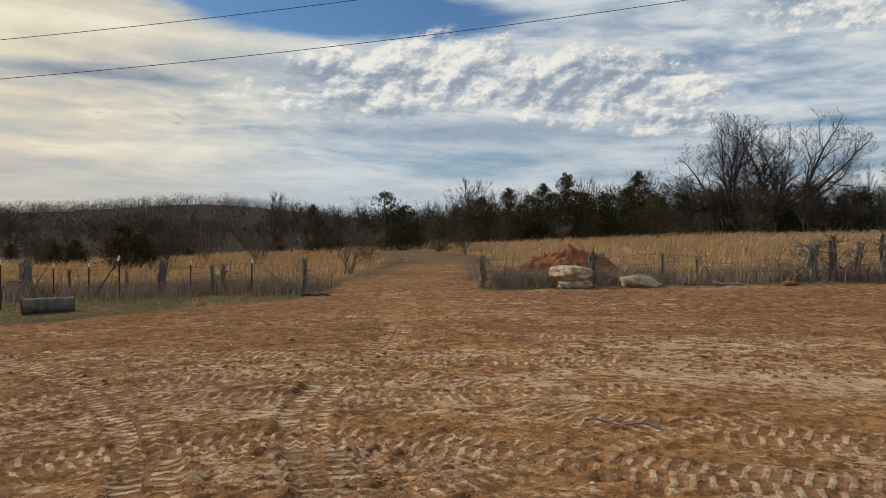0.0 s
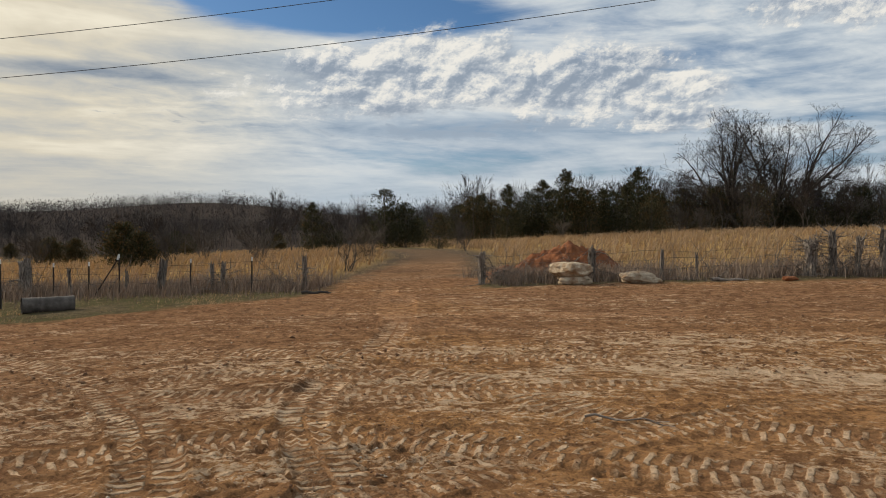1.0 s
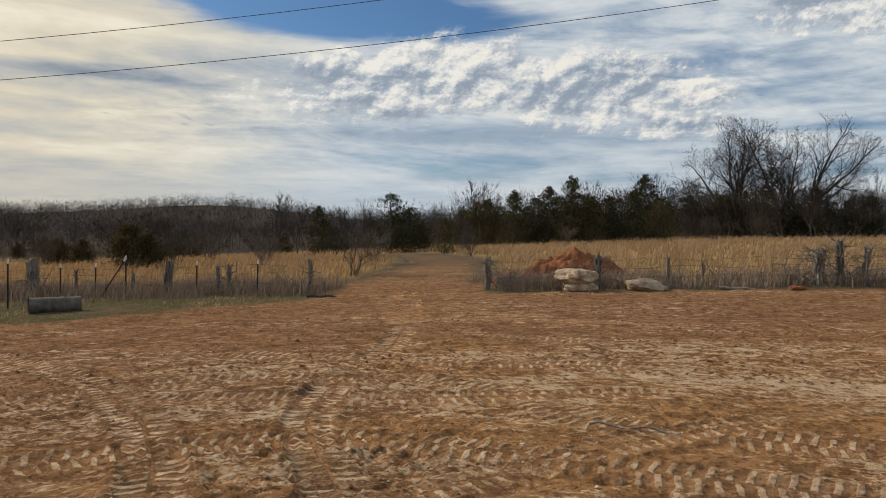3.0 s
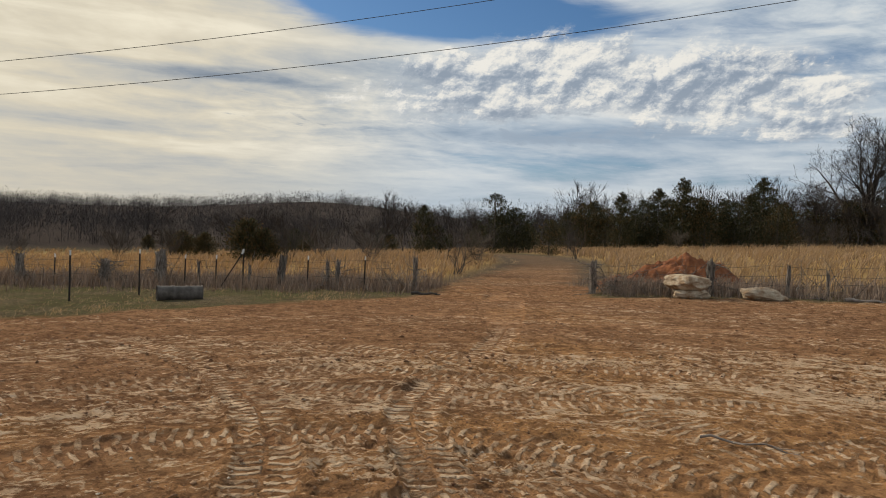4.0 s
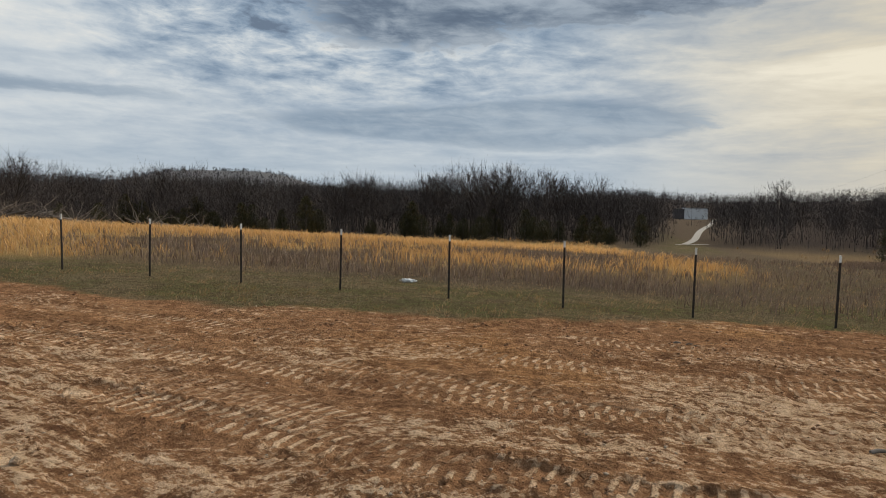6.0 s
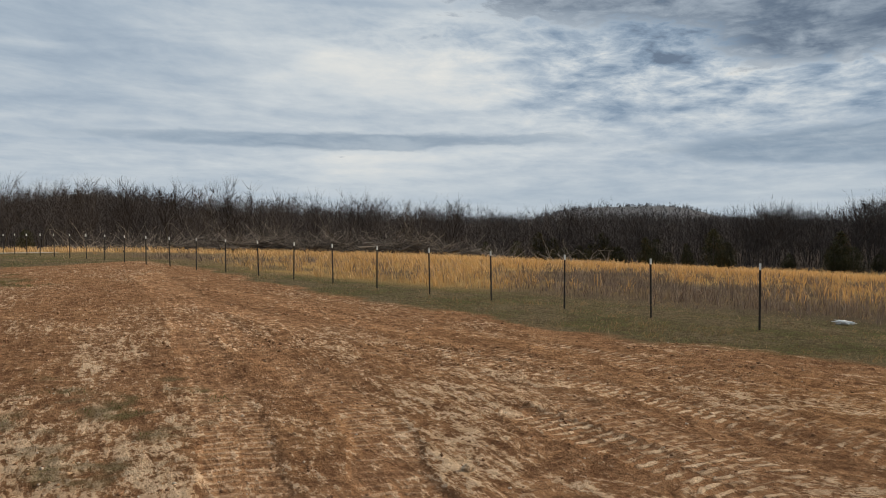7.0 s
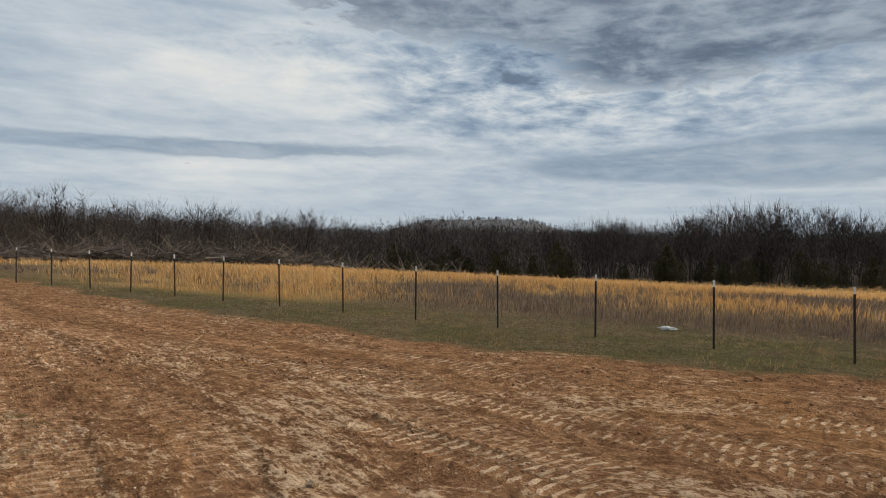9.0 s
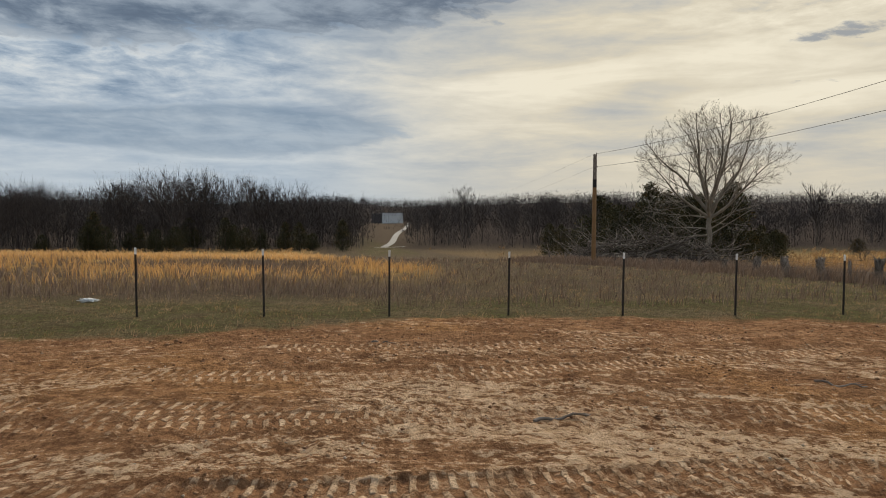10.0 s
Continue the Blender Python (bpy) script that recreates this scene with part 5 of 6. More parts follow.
def make_wood_band(n, seed):
    """The front of the woods: many forked trees, drawn from six shapes and each turned and sized by itself."""
    rgn = np.random.default_rng(seed)
    shapes = []
    for k in range(6):
        segs = fork_tree(200 + k, 1.0, 0.013, (0.26, 0.34, 0.20, 0.38, 0.30, 0.24)[k], (0.40, 0.34, 0.52, 0.36, 0.44, 0.48)[k], 4, 2.2, 4, 0.0016, 0.05)
        p0 = np.array([s[0] for s in segs])
        p1 = np.array([s[1] for s in segs])
        r0 = np.array([max(s[2], s[3]) for s in segs])
        shapes.append((p0, p1, np.maximum(r0, 0.0017)))
    yaw = rgn.uniform(-43, 184, n)
    first = np.interp(yaw, [-43, 0, 3, 20, 50, 58, 80, 86, 110, 125, 140, 184], [122, 116, 165, 165, 150, 112, 130, 124, 120, 112, 106, 98])
    r = first + 46 * rgn.uniform(0, 1, n) ** 1.4
    keep = ~((yaw > 79.4) & (yaw < 83.4))
    yaw, r = yaw[keep], r[keep]
    x, y = -np.sin(np.radians(yaw)) * r, np.cos(np.radians(yaw)) * r
    z = land(x, y)
    hgt = rgn.uniform(7.2, 9.3, len(r)) * (0.82 + 0.36 * fbm(yaw * 0.55, r * 0.04, 3, 63)) * rise_of(yaw) * np.where((yaw > 2) & (yaw < 54), 0.8, 1.0)
    vs, tn = [], []
    for i in range(len(r)):
        p0, p1, r0 = shapes[rgn.integers(6)]
        a = rgn.uniform(0, 2 * math.pi)
        ca, sa = math.cos(a), math.sin(a)
        turn = np.array([[ca, -sa, 0], [sa, ca, 0], [0, 0, 1]]).T * hgt[i]
        base = np.array([x[i], y[i], z[i]])
        q0, q1 = p0 @ turn + base, p1 @ turn + base
        c = np.cross(q1 - q0, rgn.normal(0, 1, q0.shape))
        c = c / (np.linalg.norm(c, axis=1)[:, None] + 1e-9) * (r0 * hgt[i])[:, None]
        vs.append(np.stack([q0 - c, q0 + c, q1 + (q1 - q0) * 0.25], 1).reshape(-1, 3))
        t = rgn.normal(0.46, 0.12)
        tn.append(np.repeat(t + rgn.normal(0, 0.08, len(q0)) + np.where(r0 > 0.006, 0.25 if rgn.random() < 0.3 else 0.0, 0.0), 3))
    v = np.concatenate(vs)
    me = raw_mesh("wood_front", v, np.arange(len(v)).reshape(-1, 3), M_WOODS, np.clip(np.concatenate(tn), 0, 1))
    return tagged(new("wood_front", me), "dense grey-brown leafless trees at the front of the woods", "woods", kind="stuff")


make_wood_band(1500, 79)


# ---- the old fence along the north side ----
OLD_Y = 21.2


def old_post(x, height, r, seed, y=OLD_Y, lean=(0, 0), shape="post", snags=0, name="wooden_fence_post", label="weathered grey wooden fence post with a split top", group="posts of the old fence"):
    rgp = random.Random(seed)
    thing = empty_thing(name, x, y, ground_z(x, y) - 0.02, rgp.uniform(0, 360), label, "fence post", group)
    bm = bmesh.new()
    k, n = 14, 12
    rings = []
    for i in range(n + 1):
        f = i / n
        ring = []
        for j in range(k):
            t = 2 * math.pi * j / k
            nz = noise.fractal(Vector((math.cos(t) * 1.9, math.sin(t) * 1.9, f * 1.6 + seed)), 0.9, 2.0, 4)
            nz += 0.45 * noise.noise(Vector((math.cos(t) * 5.5, math.sin(t) * 5.5, f * 2.5 + seed * 2)))
            rr = 0.50 * r * (1 + 0.85 * nz + (0.55 * max(0, 0.25 - f) if shape == "stump" else 0.15 * max(0, 0.2 - f)) + (0.16 * max(0, f - 0.8) if shape == "stump" else -0.1 * f))
            top = 0.22 * noise.noise(Vector((math.cos(t) * 2, math.sin(t) * 2, seed * 3.3))) if i == n else 0
            ring.append(bm.verts.new((math.cos(t) * rr + lean[0] * f * height, math.sin(t) * rr + lean[1] * f * height, -0.15 + f * (height + 0.15) + top)))
        rings.append(ring)
    for a, b in zip(rings, rings[1:]):
        for j in range(k):
            bm.faces.new((a[j], a[(j + 1) % k], b[(j + 1) % k], b[j]))
    c = bm.verts.new((lean[0] * height, lean[1] * height, height - 0.05))
    for j in range(k):
        bm.faces.new((rings[-1][j], rings[-1][(j + 1) % k], c))
    part("post" if shape == "post" else "stump", bm, M_OLDWOOD, thing)
    for s in range(snags * 3):
        f = rgp.uniform(0.35, 0.98)
        a = rgp.uniform(0, 2 * math.pi)
        p = Vector((lean[0] * f * height, lean[1] * f * height, f * height))
        d = Vector((math.cos(a), math.sin(a), rgp.uniform(-0.1, 0.7))).normalized()
        segs, rad = [], rgp.uniform(0.012, 0.03)
        for i in range(4):
            q = p + d * rgp.uniform(0.1, 0.22)
            segs.append((p.copy(), q.copy(), rad, rad * 0.72, 5))
            p, rad = q, rad * 0.72
            d = (d + Vector((rgp.gauss(0, 0.35), rgp.gauss(0, 0.35), rgp.gauss(0, 0.3)))).normalized()
        o = new("snag", tube_mesh("snag", segs, M_OLDWOOD))
        o.parent = thing
    return thing


STUMP = "hacked weathered stump with broken side branches in the old fence line"
for i, (x, h, r, shape, snags) in enumerate([
    (-4.14, 1.0, 0.16, "post", 3), (-6.51, 0.86, 0.14, "post", 1), (-6.85, 0.85, 0.10, "post", 0), (-8.31, 1.02, 0.22, "post", 1), (-9.37, 0.72, 0.08, "post", 0), (-11.08, 0.82, 0.09, "post", 0),
    (-12.46, 1.15, 0.27, "stump", 6), (-14.35, 0.85, 0.26, "stump", 10), (-17.4, 1.0, 0.24, "stump", 5), (-18.5, 0.7, 0.07, "post", 0), (-19.9, 0.85, 0.09, "post", 0), (-21.35, 0.9, 0.28, "stump", 4),
    (-24.15, 0.88, 0.30, "stump", 2), (-22.6, 0.8, 0.12, "post", 0), (-26.05, 0.84, 0.28, "stump", 1), (-28.2, 0.78, 0.28, "stump", 1), (-30.4, 0.68, 0.2, "stump", 0), (-32.5, 0.75, 0.12, "post", 0), (-34.5, 0.7, 0.16, "post", 0),
    (-36.4, 0.72, 0.13, "post", 0), (-38.3, 0.8, 0.14, "post", 0), (-40.1, 0.7, 0.13, "post", 0), (-42.0, 0.75, 0.14, "post", 0), (-47.5, 0.8, 0.14, "post", 0), (-50.0, 0.8, 0.14, "post", 0), (-53.0, 0.8, 0.14, "post", 0),
    (1.16, 0.95, 0.17, "stump", 6), (4.49, 1.02, 0.17, "post", 3), (6.48, 0.92, 0.10, "post", 0), (7.6, 0.75, 0.07, "post", 0), (10.95, 1.1, 0.26, "stump", 12), (11.56, 1.35, 0.17, "stump", 6), (12.3, 1.1, 0.15, "stump", 7), (13.12, 1.35, 0.18, "stump", 9),
]):
    old_post(x, h, r, i + 3, OLD_Y + random.Random(i).uniform(-0.12, 0.12), (random.Random(i + 50).uniform(-0.05, 0.05), random.Random(i + 90).uniform(-0.05, 0.05)), shape, snags, label=STUMP if shape == "stump" else "weathered grey wooden fence post with a split top", name="stump" if shape == "stump" else "wooden_fence_post", group="stumps in the old fence" if shape == "stump" else "posts of the old fence")
for x in (-5.6, -7.4, -10.4, -11.44, -16.0, -20.6):
    copy_thing(proto, pose(x, OLD_Y - 0.25, ground_z(x, OLD_Y) - 0.22, 0, 1, 80))
copy_thing(proto, pose(-9.52, OLD_Y - 0.2, ground_z(-9.52, OLD_Y) - 0.02, 0, 0, 70))
thing = empty_thing("fence_brace", -10.05, OLD_Y - 0.2, None, 0, "dark steel brace leaning against a fence post", "fence brace")
bm = bmesh.new()
cyl(bm, (-0.25, 0, -0.05), (0.5, 0, 1.12), 0.02, 0.02, 8)
part("bar", bm, M_STEEL, thing)
bm = bmesh.new()
cyl(bm, (0.48, 0, 1.08), (0.52, 0, 1.22), 0.035, 0.03, 8)
part("cap", bm, M_WHITE, thing, "white cap")


def strand(name, pts, r, mat, label, category, kind=""):
    vs, fs = [], []
    way = (Vector(pts[-1]) - Vector(pts[0])).normalized()
    side = way.cross(Vector((0, 0, 1))).normalized()
    for i, p in enumerate(pts):
        for u, w in ((1, 0), (0, 1), (-1, 0), (0, -1)):
            vs.append(tuple(Vector(p) + side * (u * r) + Vector((0, 0, w * r))))
        if i:
            fs += [(4 * i - 4 + k, 4 * i - 4 + (k + 1) % 4, 4 * i + (k + 1) % 4, 4 * i + k) for k in range(4)]
    return tagged(new(name, raw_mesh(name, vs, fs, mat)), label, category, kind=kind)


for h in (0.35, 0.62, 0.85):
    for x0, x1 in ((-56, -4.2), (1.2, 16)):
        pts, x = [], x0
        while x < x1:
            pts.append((x, OLD_Y + 0.05 * math.sin(x * 3), ground_z(x, OLD_Y) + h + 0.05 * math.sin(x * 2.1 + h * 9)))
            x += 0.8
        strand("barbed_wire", pts, 0.004, M_WIRE, "rusty slack barbed wire of the old fence", "wire")

# ---- pole and power lines ----
PX, PY = -45.0, 21.2
thing = empty_thing("utility_pole", PX, PY, ground_z(PX, PY), 0, "brown wooden utility pole with a black band", "utility pole")
top = 5.45 - ground_z(PX, PY)
bm = bmesh.new()
cyl(bm, (0, 0, -0.5), (0, 0, top * 0.70), 0.16, 0.135, 14)
part("shaft", bm, M_POLE, thing, smooth=False)
bm = bmesh.new()
cyl(bm, (0, 0, top * 0.70), (0, 0, top * 0.705 + 0.5), 0.138, 0.136, 14)
part("band", bm, M_TAR, thing, "black tarred band")
bm = bmesh.new()
cyl(bm, (0, 0, top * 0.705 + 0.5), (0, 0, top), 0.133, 0.12, 14)
part("head", bm, M_OLDWOOD, thing, "greyed pole top")
bm = bmesh.new()
cyl(bm, (0, 0.1, top - 0.02), (0, 0.1, top + 0.12), 0.035, 0.02, 8)
part("insulator", bm, M_STEEL, thing)
bm = bmesh.new()
cyl(bm, (0, 0.12, 4.6 - ground_z(PX, PY)), (0, 0.2, 4.6 - ground_z(PX, PY)), 0.03, 0.03, 8)
part("bracket", bm, M_STEEL, thing)
for z0, a, b in ((5.50, -0.0049, 0.00172), (4.62, -0.0107, 0.00163)):
    strand("power_line", [(PX + u, PY + 0.15, z0 + a * u + b * u * u) for u in range(0, 82, 2)], 0.010, M_WIRE, "thin dark power line sagging from the pole", "cable")
thing = empty_thing("utility_pole", *at(75.2, 150), None, 0, "dark wooden utility pole far across the field", "utility pole")
bm = bmesh.new()
cyl(bm, (0, 0, -0.5), (0, 0, 8.2), 0.15, 0.11, 10)
part("shaft", bm, M_OLDWOOD, thing)
fx, fy = at(75.2, 150)
for dz in (8.1, 6.4):
    zf = ground_z(fx, fy) + dz
    z0 = 5.5 if dz > 8 else 4.62
    strand("power_line", [(PX + (fx - PX) * t, PY + (fy - PY) * t, z0 + (zf - z0) * t - 2.2 * t * (1 - t)) for t in [i / 24 for i in range(25)]], 0.004, M_WIRE, "thin dark power line sagging from the pole", "cable")

# ---- rocks, mound, drum ----
def rock(name, x, y, size, seed, label, rough=0.22, turn=0.0, flat=0.6, mat=None, lift=0.4, subdiv=4, group=""):
    bm = blob(seed, size, rough, subdiv, flat)
    ob = part(name, bm, mat or M_ROCK, None, smooth=True)
    ob.matrix_world = pose(x, y, ground_z(x, y) + size[2] * lift, 0, 0, turn)
    return tagged(ob, label, "rock", group)


def stacked_boulder():
    x, y = 3.72, 20.4
    thing = empty_thing("boulder", x, y, None, 8, "pale cream limestone boulder split into two layers", "rock")
    for nm, off, size, seed in (("lower_layer", (0.10, 0, 0.12), (0.58, 0.44, 0.2), 5), ("upper_layer", (-0.02, 0, 0.42), (0.62, 0.5, 0.27), 8)):
        bm = blob(seed, size, 0.22, 5, 0.35)
        for v in bm.verts:
            v.co += Vector(off)
        part(nm, bm, M_ROCK, thing, smooth=True)


stacked_boulder()
rock("boulder", 5.62, 20.5, (0.66, 0.4, 0.22), 12, "long flat cream limestone boulder beside the old fence", 0.24, 4, 0.35, lift=0.55, subdiv=5)
rock("stone_slab", -5.35, -29.0, (1.35, 0.8, 0.30), 15, "broad pale limestone slab lying on the turf", 0.2, 15, 0.3, lift=0.35, subdiv=5)
rock("boulder", -4.55, -28.8, (0.42, 0.4, 0.30), 17, "broken tan rock leaning against a pale slab", 0.3, 40, 0.5, lift=0.6)
rock("stone", -4.1, -28.6, (0.45, 0.4, 0.22), 18, "reddish stone at the edge of the lot", 0.3, 10, 0.5, M_CLAY)
rock("stone", -3.9, -3.35, (0.055, 0.045, 0.035), 19, "small pale stone on bare soil", 0.2, 0, 0.3, lift=0.7, subdiv=3)
rock("stone", 9.9, 20.3, (0.22, 0.16, 0.08), 22, "flat reddish stone by the old fence", 0.25, 0, 0.6, M_CLAY)


def make_mound():
    bm = bmesh.new()
    bmesh.ops.create_grid(bm, x_segments=90, y_segments=70, size=1.0)
    cx, cy = 4.1, 25.6
    for v in bm.verts:
        x, y = v.co.x * 2.9, v.co.y * 1.9
        d = math.hypot((x + 0.2) / 2.85, y / 1.75)
        h = 1.2 * min(1.0, 1.35 * max(0, 1 - d)) ** 0.9 * (0.66 + 0.34 * math.tanh(x * 0.9 + 0.2))
        n = noise.fractal(Vector((x * 2.2, y * 2.2, 1.7)), 0.7, 2.0, 6) * 0.22 + abs(noise.noise(Vector((x * 6, y * 6, 4)))) * 0.12
        h += n * min(1, h * 2.2)
        gz = ground_z(cx + x, cy + y) - 0.06
        v.co = Vector((cx + x, cy + y, gz + h))
    ob = part("soil_mound", bm, M_CLAY, None, smooth=True)
    return tagged(ob, "heap of loose red clay dumped behind the old fence", "soil heap")


make_mound()


def make_drum():
    x, y = -9.25, 16.75
    thing = empty_thing("steel_drum", x, y, ground_z(x, y), 36, "dark grey ribbed drum lying on its side on the turf", "drum")
    bm = bmesh.new()
    k, prof = 28, []
    L, R = 1.08, 0.19
    for i in range(41):
        f = i / 40
        rr = R + (0.010 if any(abs(f - c) < 0.02 for c in (0.0, 0.33, 0.66, 1.0)) else 0.0) - 0.01 * math.sin(f * 3.1) * 0.6
        prof.append((-L / 2 + f * L, rr))
    rings = [[bm.verts.new((px, math.cos(2 * math.pi * j / k) * rr, R + math.sin(2 * math.pi * j / k) * rr - 0.02)) for j in range(k)] for px, rr in prof]
    for a, b in zip(rings, rings[1:]):
        for j in range(k):
            bm.faces.new((a[j], a[(j + 1) % k], b[(j + 1) % k], b[j]))
    part("shell", bm, M_DRUM, thing, smooth=True)
    for sx, nm in ((-1, "end_plate"), (1, "end_plate")):
        bm = bmesh.new()
        cyl(bm, (sx * (L / 2 - 0.03), 0, R - 0.02), (sx * (L / 2 - 0.045), 0, R - 0.02), R * 0.985, R * 0.985, 28)
        part(nm, bm, M_DRUM, thing)


make_drum()


# ---- brush piles ----
def brush_pile(x, y, length, height, turn, seed, logs=10, sticks=150, pale=0.5):
    rgb = random.Random(seed)
    thing = empty_thing("brush_pile", x, y, None, turn, "tangled pile of bulldozed logs and grey branches", "brush pile", "brush piles beside the field")
    for i in range(logs):
        px = rgb.uniform(-0.5, 0.5) * length
        top = height * (1 - (2 * px / length) ** 2) * rgb.uniform(0.1, 0.75)
        ln = rgb.uniform(2.0, 5.0)
        a, e = rgb.uniform(-0.6, 0.6) + (math.pi if rgb.random() < 0.5 else 0), rgb.uniform(-0.1, 0.35)
        d = Vector((math.cos(a) * math.cos(e), math.sin(a) * math.cos(e), math.sin(e)))
        c = Vector((px, rgb.uniform(-1, 1), max(0.25, top)))
        r = rgb.uniform(0.09, 0.2)
        o = new("log", tube_mesh("log", [(c - d * ln / 2, c, r, r * 0.9, 8), (c, c + d * ln / 2, r * 0.9, r * 0.7, 8)], M_DEADWOOD if rgb.random() < pale else M_BARK))
        o.parent = thing
    segs, shade = [], []
    for i in range(sticks):
        which = 1 if rgb.random() < 0.45 else 0
        px = rgb.uniform(-0.5, 0.5) * length
        lim = height * (1 - (2 * px / length) ** 2)
        p = Vector((px, rgb.uniform(-1.6, 1.6), rgb.uniform(0.0, 0.8) * lim))
        a, e = rgb.uniform(0, 2 * math.pi), rgb.uniform(-0.15, 0.7)
        d = Vector((math.cos(a) * math.cos(e), math.sin(a) * math.cos(e) * 0.6, math.sin(e)))
        r = rgb.uniform(0.02, 0.065)
        for k in range(rgb.randint(3, 6)):
            q = p + d * rgb.uniform(0.4, 0.95)
            q.z = max(q.z, 0.05)
            segs.append((p.copy(), q.copy(), r, r * 0.75, 4))
            if rgb.random() < 0.6:
                dd = (d + Vector((rgb.gauss(0, 0.7), rgb.gauss(0, 0.7), rgb.gauss(0, 0.5)))).normalized()
                segs.append((q.copy(), q + dd * rgb.uniform(0.3, 0.9), r * 0.6, r * 0.25, 3))
            shade += [which] * (len(segs) - len(shade))
            p, r = q, r * 0.75
            d = (d + Vector((rgb.gauss(0, 0.25), rgb.gauss(0, 0.25), rgb.gauss(0, 0.2)))).normalized()
    for nm, cut, mat in (("dark_tangle", 0, M_BARK), ("bleached_tangle", 1, M_DEADWOOD)):
        o = new(nm, tube_mesh(nm, [s for s, k in zip(segs, shade) if k == cut], mat, False))
        o.parent = thing
        tagged(o, "tangle of dark wet branches" if cut == 0 else "tangle of bleached bare branches", kind="stuff")
    bm = blob(seed, (length * 0.48, 1.6, height * 0.36), 0.3, 4, 0.2, 2.5)
    part("soil_core", bm, M_TWIG, thing, "dark soil and rotten wood inside the pile", True)
    return thing


for k, (yw, d, ln, ht, logs, sticks) in enumerate([(157.5, 80, 11, 1.0, 6, 120), (151.5, 78, 12, 1.5, 9, 220), (146.6, 76, 11, 2.2, 14, 330), (141.2, 75, 9, 2.0, 10, 260), (135.6, 74, 10, 2.7, 10, 340), (130.2, 76, 9, 1.0, 6, 120), (124.0, 80, 14, 0.8, 6, 110)]):
    brush_pile(*at(yw, d), ln, ht, yw, k + 1, logs, sticks)
brush_pile(-51.5, 29.0, 13, 2.6, 60, 5, 4, 420, 0.2)
for x0, x1, n, sd in ((-7.8, -4.2, 48, 1), (1.3, 4.3, 60, 2), (9.8, 13.6, 64, 3), (4.6, 8.0, 26, 4), (-18, -9, 40, 5)):
    rgb = random.Random(sd)
    segs = []
    for i in range(n):
        x = rgb.uniform(x0, x1)
        y = OLD_Y + rgb.uniform(-0.5, 0.7)
        p = Vector((x, y, ground_z(x, y) + rgb.uniform(0.0, 0.25)))
        a, e = rgb.uniform(0, 2 * math.pi), rgb.uniform(0.0, 0.8)
        d = Vector((math.cos(a) * math.cos(e), math.sin(a) * math.cos(e) * 0.5, math.sin(e)))
        r = rgb.uniform(0.008, 0.022)
        for k in range(5):
            q = p + d * rgb.uniform(0.15, 0.35)
            q.z = max(q.z, ground_z(x, y) + 0.02)
            segs.append((p.copy(), q.copy(), r, r * 0.8, 4))
            dd = (d + Vector((rgb.gauss(0, 0.8), rgb.gauss(0, 0.8), rgb.gauss(0, 0.5)))).normalized()
            segs.append((q.copy(), q + dd * rgb.uniform(0.1, 0.4), r * 0.5, r * 0.2, 3))
            p, r = q, r * 0.8
            d = (d + Vector((rgb.gauss(0, 0.3), rgb.gauss(0, 0.3), rgb.gauss(0, 0.3) - 0.06))).normalized()
    tagged(new("cut_brush", tube_mesh("cut_brush", segs, M_OLDWOOD, False)), "tangle of cut grey brush lying along the old fence", "brush", kind="stuff")


# ---- far buildings and roads ----
def make_barn():
    x, y = -326.0, 51.0
    gz = ground_z(x, y)
    thing = empty_thing("barn", x, y, gz + 2.3, 0, "long white metal barn with a dark roof on the far slope", "barn")
    bm = bmesh.new()
    box(bm, -4, 4, -4.0, 5.6, -2.5, 2.5)
    part("wall", bm, M_METAL, thing)
    for i in range(9):
        bm = bmesh.new()
        box(bm, 4.02, 4.07, -3.8 + i * 1.05, -3.75 + i * 1.05, -2.4, 2.5)
        part("rib", bm, M_METAL, thing)
    bm = bmesh.new()
    box(bm, -4.4, 4.4, -4.3, 5.9, 2.5, 2.75)
    part("roof", bm, M_ROOF, thing)
    bm = bmesh.new()
    box(bm, -3.5, 2.5, -8.2, -4.02, -2.5, 2.2)
    part("lean_to", bm, M_ROOF, thing, "dark open lean-to")


make_barn()


def ribbon(name, pts, widths, lift, mat, label):
    vs, fs = [], []
    pts = smooth_line(pts, 8)
    n = len(pts)
    for i, (x, y) in enumerate(pts):
        a, b = pts[max(0, i - 1)], pts[min(n - 1, i + 1)]
        tx, ty = b[0] - a[0], b[1] - a[1]
        ln = math.hypot(tx, ty) or 1
        w = widths[0] + (widths[1] - widths[0]) * i / (n - 1)
        for k in (-1, -0.33, 0.33, 1):
            px, py = x - ty / ln * w / 2 * k, y + tx / ln * w / 2 * k
            vs.append((px, py, ground_z(px, py) + lift))
    for i in range(n - 1):
        for k in range(3):
            fs.append((i * 4 + k, i * 4 + k + 1, i * 4 + k + 5, i * 4 + k + 4))
    return tagged(new(name, raw_mesh(name, vs, fs, mat)), label, "road", kind="structure")


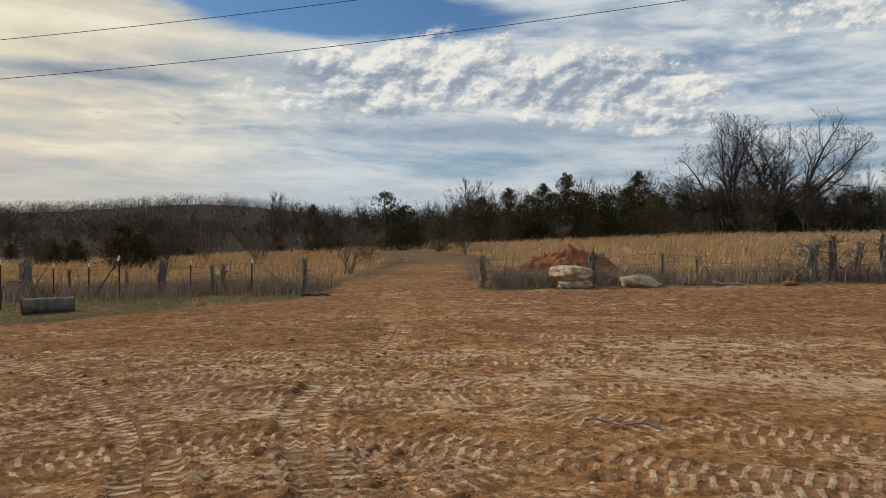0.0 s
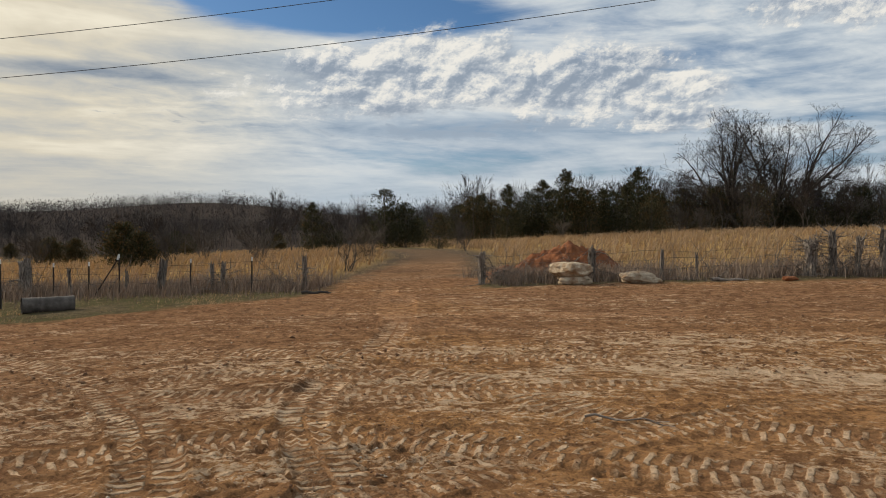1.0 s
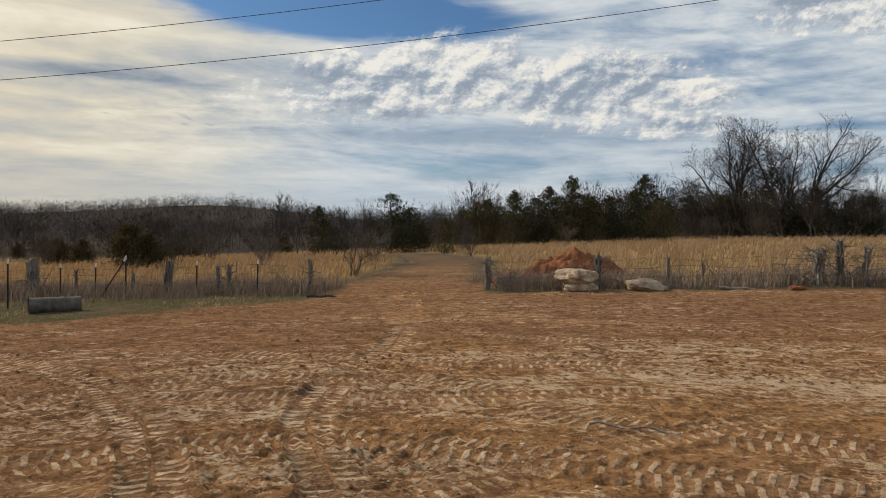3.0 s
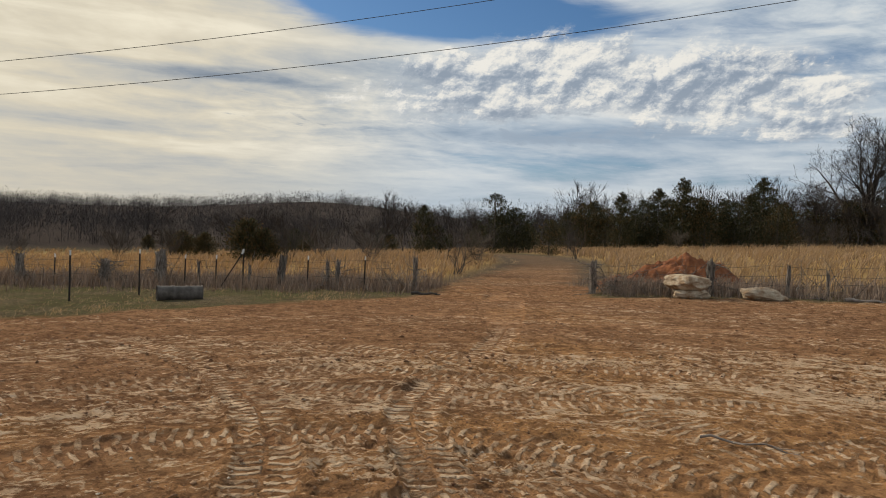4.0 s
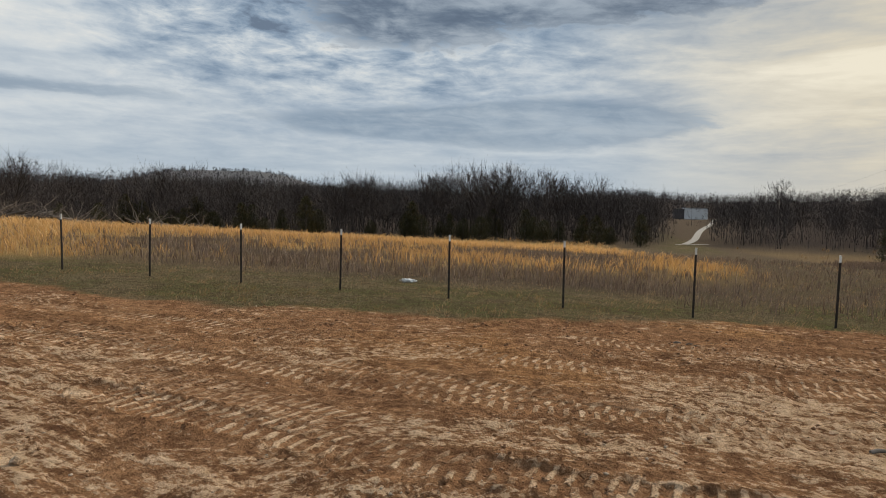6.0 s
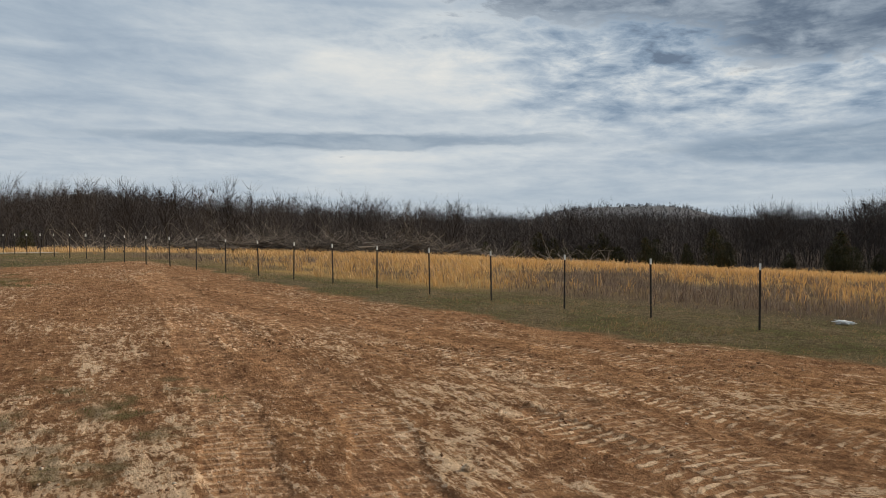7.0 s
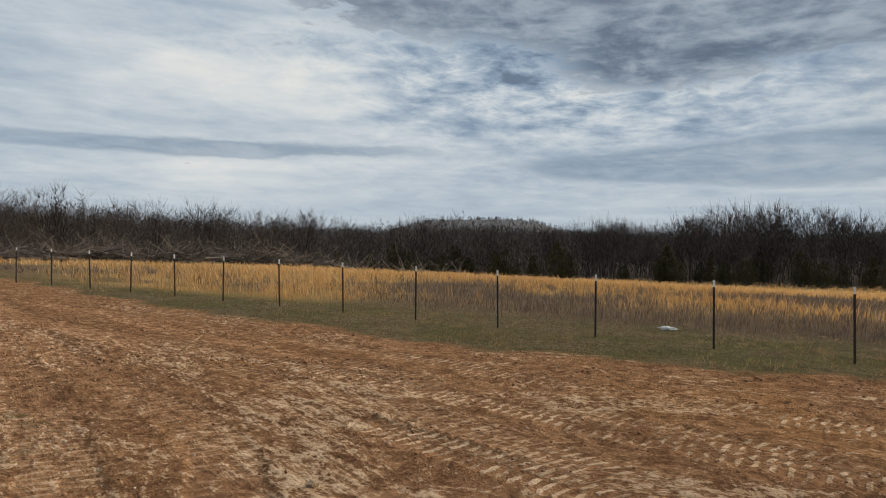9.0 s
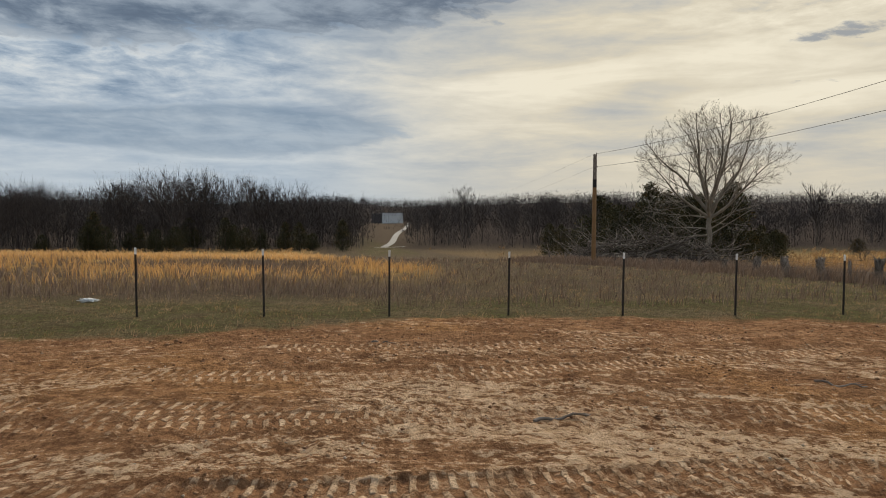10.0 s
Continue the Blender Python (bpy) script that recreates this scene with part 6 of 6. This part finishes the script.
ribbon("road", [(-318, 58.5), (-260, 47), (-200, 33.5), (-150, 24), (-128, 19)], (1.8, 1.3), 0.12, M_GRAVEL, "pale gravel farm road climbing the far slope")
ribbon("road", [(-125, 17), (-126.5, 19.6), (-129, 23)], (0.9, 0.9), 0.1, M_GRAVEL, "pale gravel road crossing beyond the field")
ribbon("road", DRIVE, (3.6, 1.8), 0.07, M_GRAVEL, "pale gravel drive at the edge of the turf")
bm = blob(31, (0.18, 0.10, 0.045), 0.8, 4, 0.0, 3)
ob = part("plastic_bag", bm, M_BAG, None, smooth=True)
ob.matrix_world = pose(-16.4, -3.85, ground_z(-16.4, -3.85) + 0.04, 0, 0, 80)
tagged(ob, "crumpled white plastic scrap on the grass", "litter")
bm = bmesh.new()
cyl(bm, (-0.2, 0, 0.12), (0.2, 0, 0.13), 0.12, 0.13, 16)
ob = part("plastic_bucket", bm, M_BAG, None)
ob.matrix_world = pose(13.25, 20.6, ground_z(13.25, 20.6) - 0.02, 0, 0, 5)
tagged(ob, "white plastic bucket tipped over on the turf", "bucket")


def fallen_stick(x, y, length, r, turn, bend, seed, label, mat, name="stick", category="branch"):
    rgs = random.Random(seed)
    thing = empty_thing(name, x, y, float(surface(np.array([x]), np.array([y]))[0][0]) + r * 0.5, turn, label, category)
    segs, n = [], 9
    pts = [Vector(((i / n - 0.5) * length, bend * length * (1 - (2 * i / n - 1) ** 2) + rgs.gauss(0, 0.008), 0.02 * math.sin(i * 1.3) + rgs.uniform(0, 0.012))) for i in range(n + 1)]
    for i in range(n):
        k = 1 - 0.55 * i / n
        segs.append((pts[i], pts[i + 1], r * k, r * (k - 0.06), 7))
    o = new("stem", tube_mesh("stem", segs, mat))
    o.parent = thing
    for i in (3, 6, 7):
        q = pts[i] + Vector((rgs.uniform(0.04, 0.14), rgs.uniform(-0.12, 0.12), rgs.uniform(0.0, 0.03)))
        o = new("twig", tube_mesh("twig", [(pts[i], q, r * 0.45, r * 0.2, 5)], mat))
        o.parent = thing


fallen_stick(-5.94, 2.5, 0.62, 0.017, 102, 0.03, 1, "bleached thin stick lying on bare soil", M_DEADWOOD)
fallen_stick(-6.58, 5.97, 0.5, 0.014, 55, -0.22, 2, "curved brown branch lying on bare soil", M_DEADWOOD)
fallen_stick(1.6, 6.2, 0.75, 0.012, -20, 0.04, 3, "long thin grey stick lying on bare soil", M_DEADWOOD)
fallen_stick(-3.43, 19.4, 0.8, 0.05, 10, 0.02, 4, "short dark log at the edge of the lot", M_BARK, "log", "log")
fallen_stick(8.3, 20.5, 1.1, 0.055, 3, 0.01, 5, "pale bleached log lying by the old fence", M_DEADWOOD, "log", "log")
fallen_stick(-10.2, 1.5, 0.32, 0.016, 60, 0.1, 6, "knotty brown branch at the edge of the turf", M_DEADWOOD)
fallen_stick(-0.9, 4.2, 0.4, 0.009, 40, 0.1, 7, "thin grey twig lying on bare soil", M_DEADWOOD)


# ---- clods and stones lying on the bare soil ----
def make_clods(name, n, lo, hi, mat, label, seed, r0=3.2, r1=24):
    rgn = np.random.default_rng(seed)
    p = scatter(rgn, n * 2, r0, r1, -40, 182, 1.15)
    keep = (inside(p[:, 0], p[:, 1], LOT) > 0.1) & (fbm(p[:, 0] * 0.8, p[:, 1] * 0.8, 3, 15) > rgn.uniform(0.25, 0.65, len(p)))
    p = p[keep][:n]
    n = len(p)
    z = surface(p[:, 0], p[:, 1])[0]
    dirs = np.array([(1, 0, 0), (-1, 0, 0), (0, 1, 0), (0, -1, 0), (0, 0, 1), (0, 0, -1)], float)
    faces = np.array([(0, 2, 4), (2, 1, 4), (1, 3, 4), (3, 0, 4), (2, 0, 5), (1, 2, 5), (3, 1, 5), (0, 3, 5)])
    r = np.hypot(p[:, 0], p[:, 1])
    size = lo * (hi / lo) ** (rgn.uniform(0, 1, n) ** 2.2)
    v = dirs[None] * rgn.uniform(0.55, 1.2, (n, 6, 1)) + rgn.normal(0, 0.18, (n, 6, 3))
    v = v * (size[:, None, None] * np.array([1, 1, 0.6]))
    v += np.stack([p[:, 0], p[:, 1], z + size * 0.2], 1)[:, None]
    f = (np.arange(n)[:, None, None] * 6 + faces[None]).reshape(-1, 3)
    me = raw_mesh(name, v.reshape(-1, 3), f, mat, np.repeat(np.clip(rgn.normal(0.45, 0.22, n), 0, 1), 6))
    return tagged(new(name, me), label, "soil", kind="stuff")


M_CLOD = make_tone("soil_clods", [(0.0, (0.13, 0.064, 0.034)), (0.5, (0.26, 0.14, 0.075)), (1.0, (0.54, 0.36, 0.21))], 0.95)
M_PEBBLE = make_tone("pale_pebbles", [(0.0, (0.30, 0.21, 0.14)), (1.0, (0.66, 0.56, 0.44))], 0.9)
make_clods("soil_clods", 15000, 0.005, 0.026, M_CLOD, "crumbled brown clods strewn over the graded soil", 91)
make_clods("pebbles", 2500, 0.006, 0.024, M_PEBBLE, "small pale pebbles strewn over the graded soil", 92, 3.2, 18)
make_clods("large_clods", 6500, 0.012, 0.045, M_CLOD, "larger brown lumps of broken soil on the graded lot", 93, 9.0, 27)
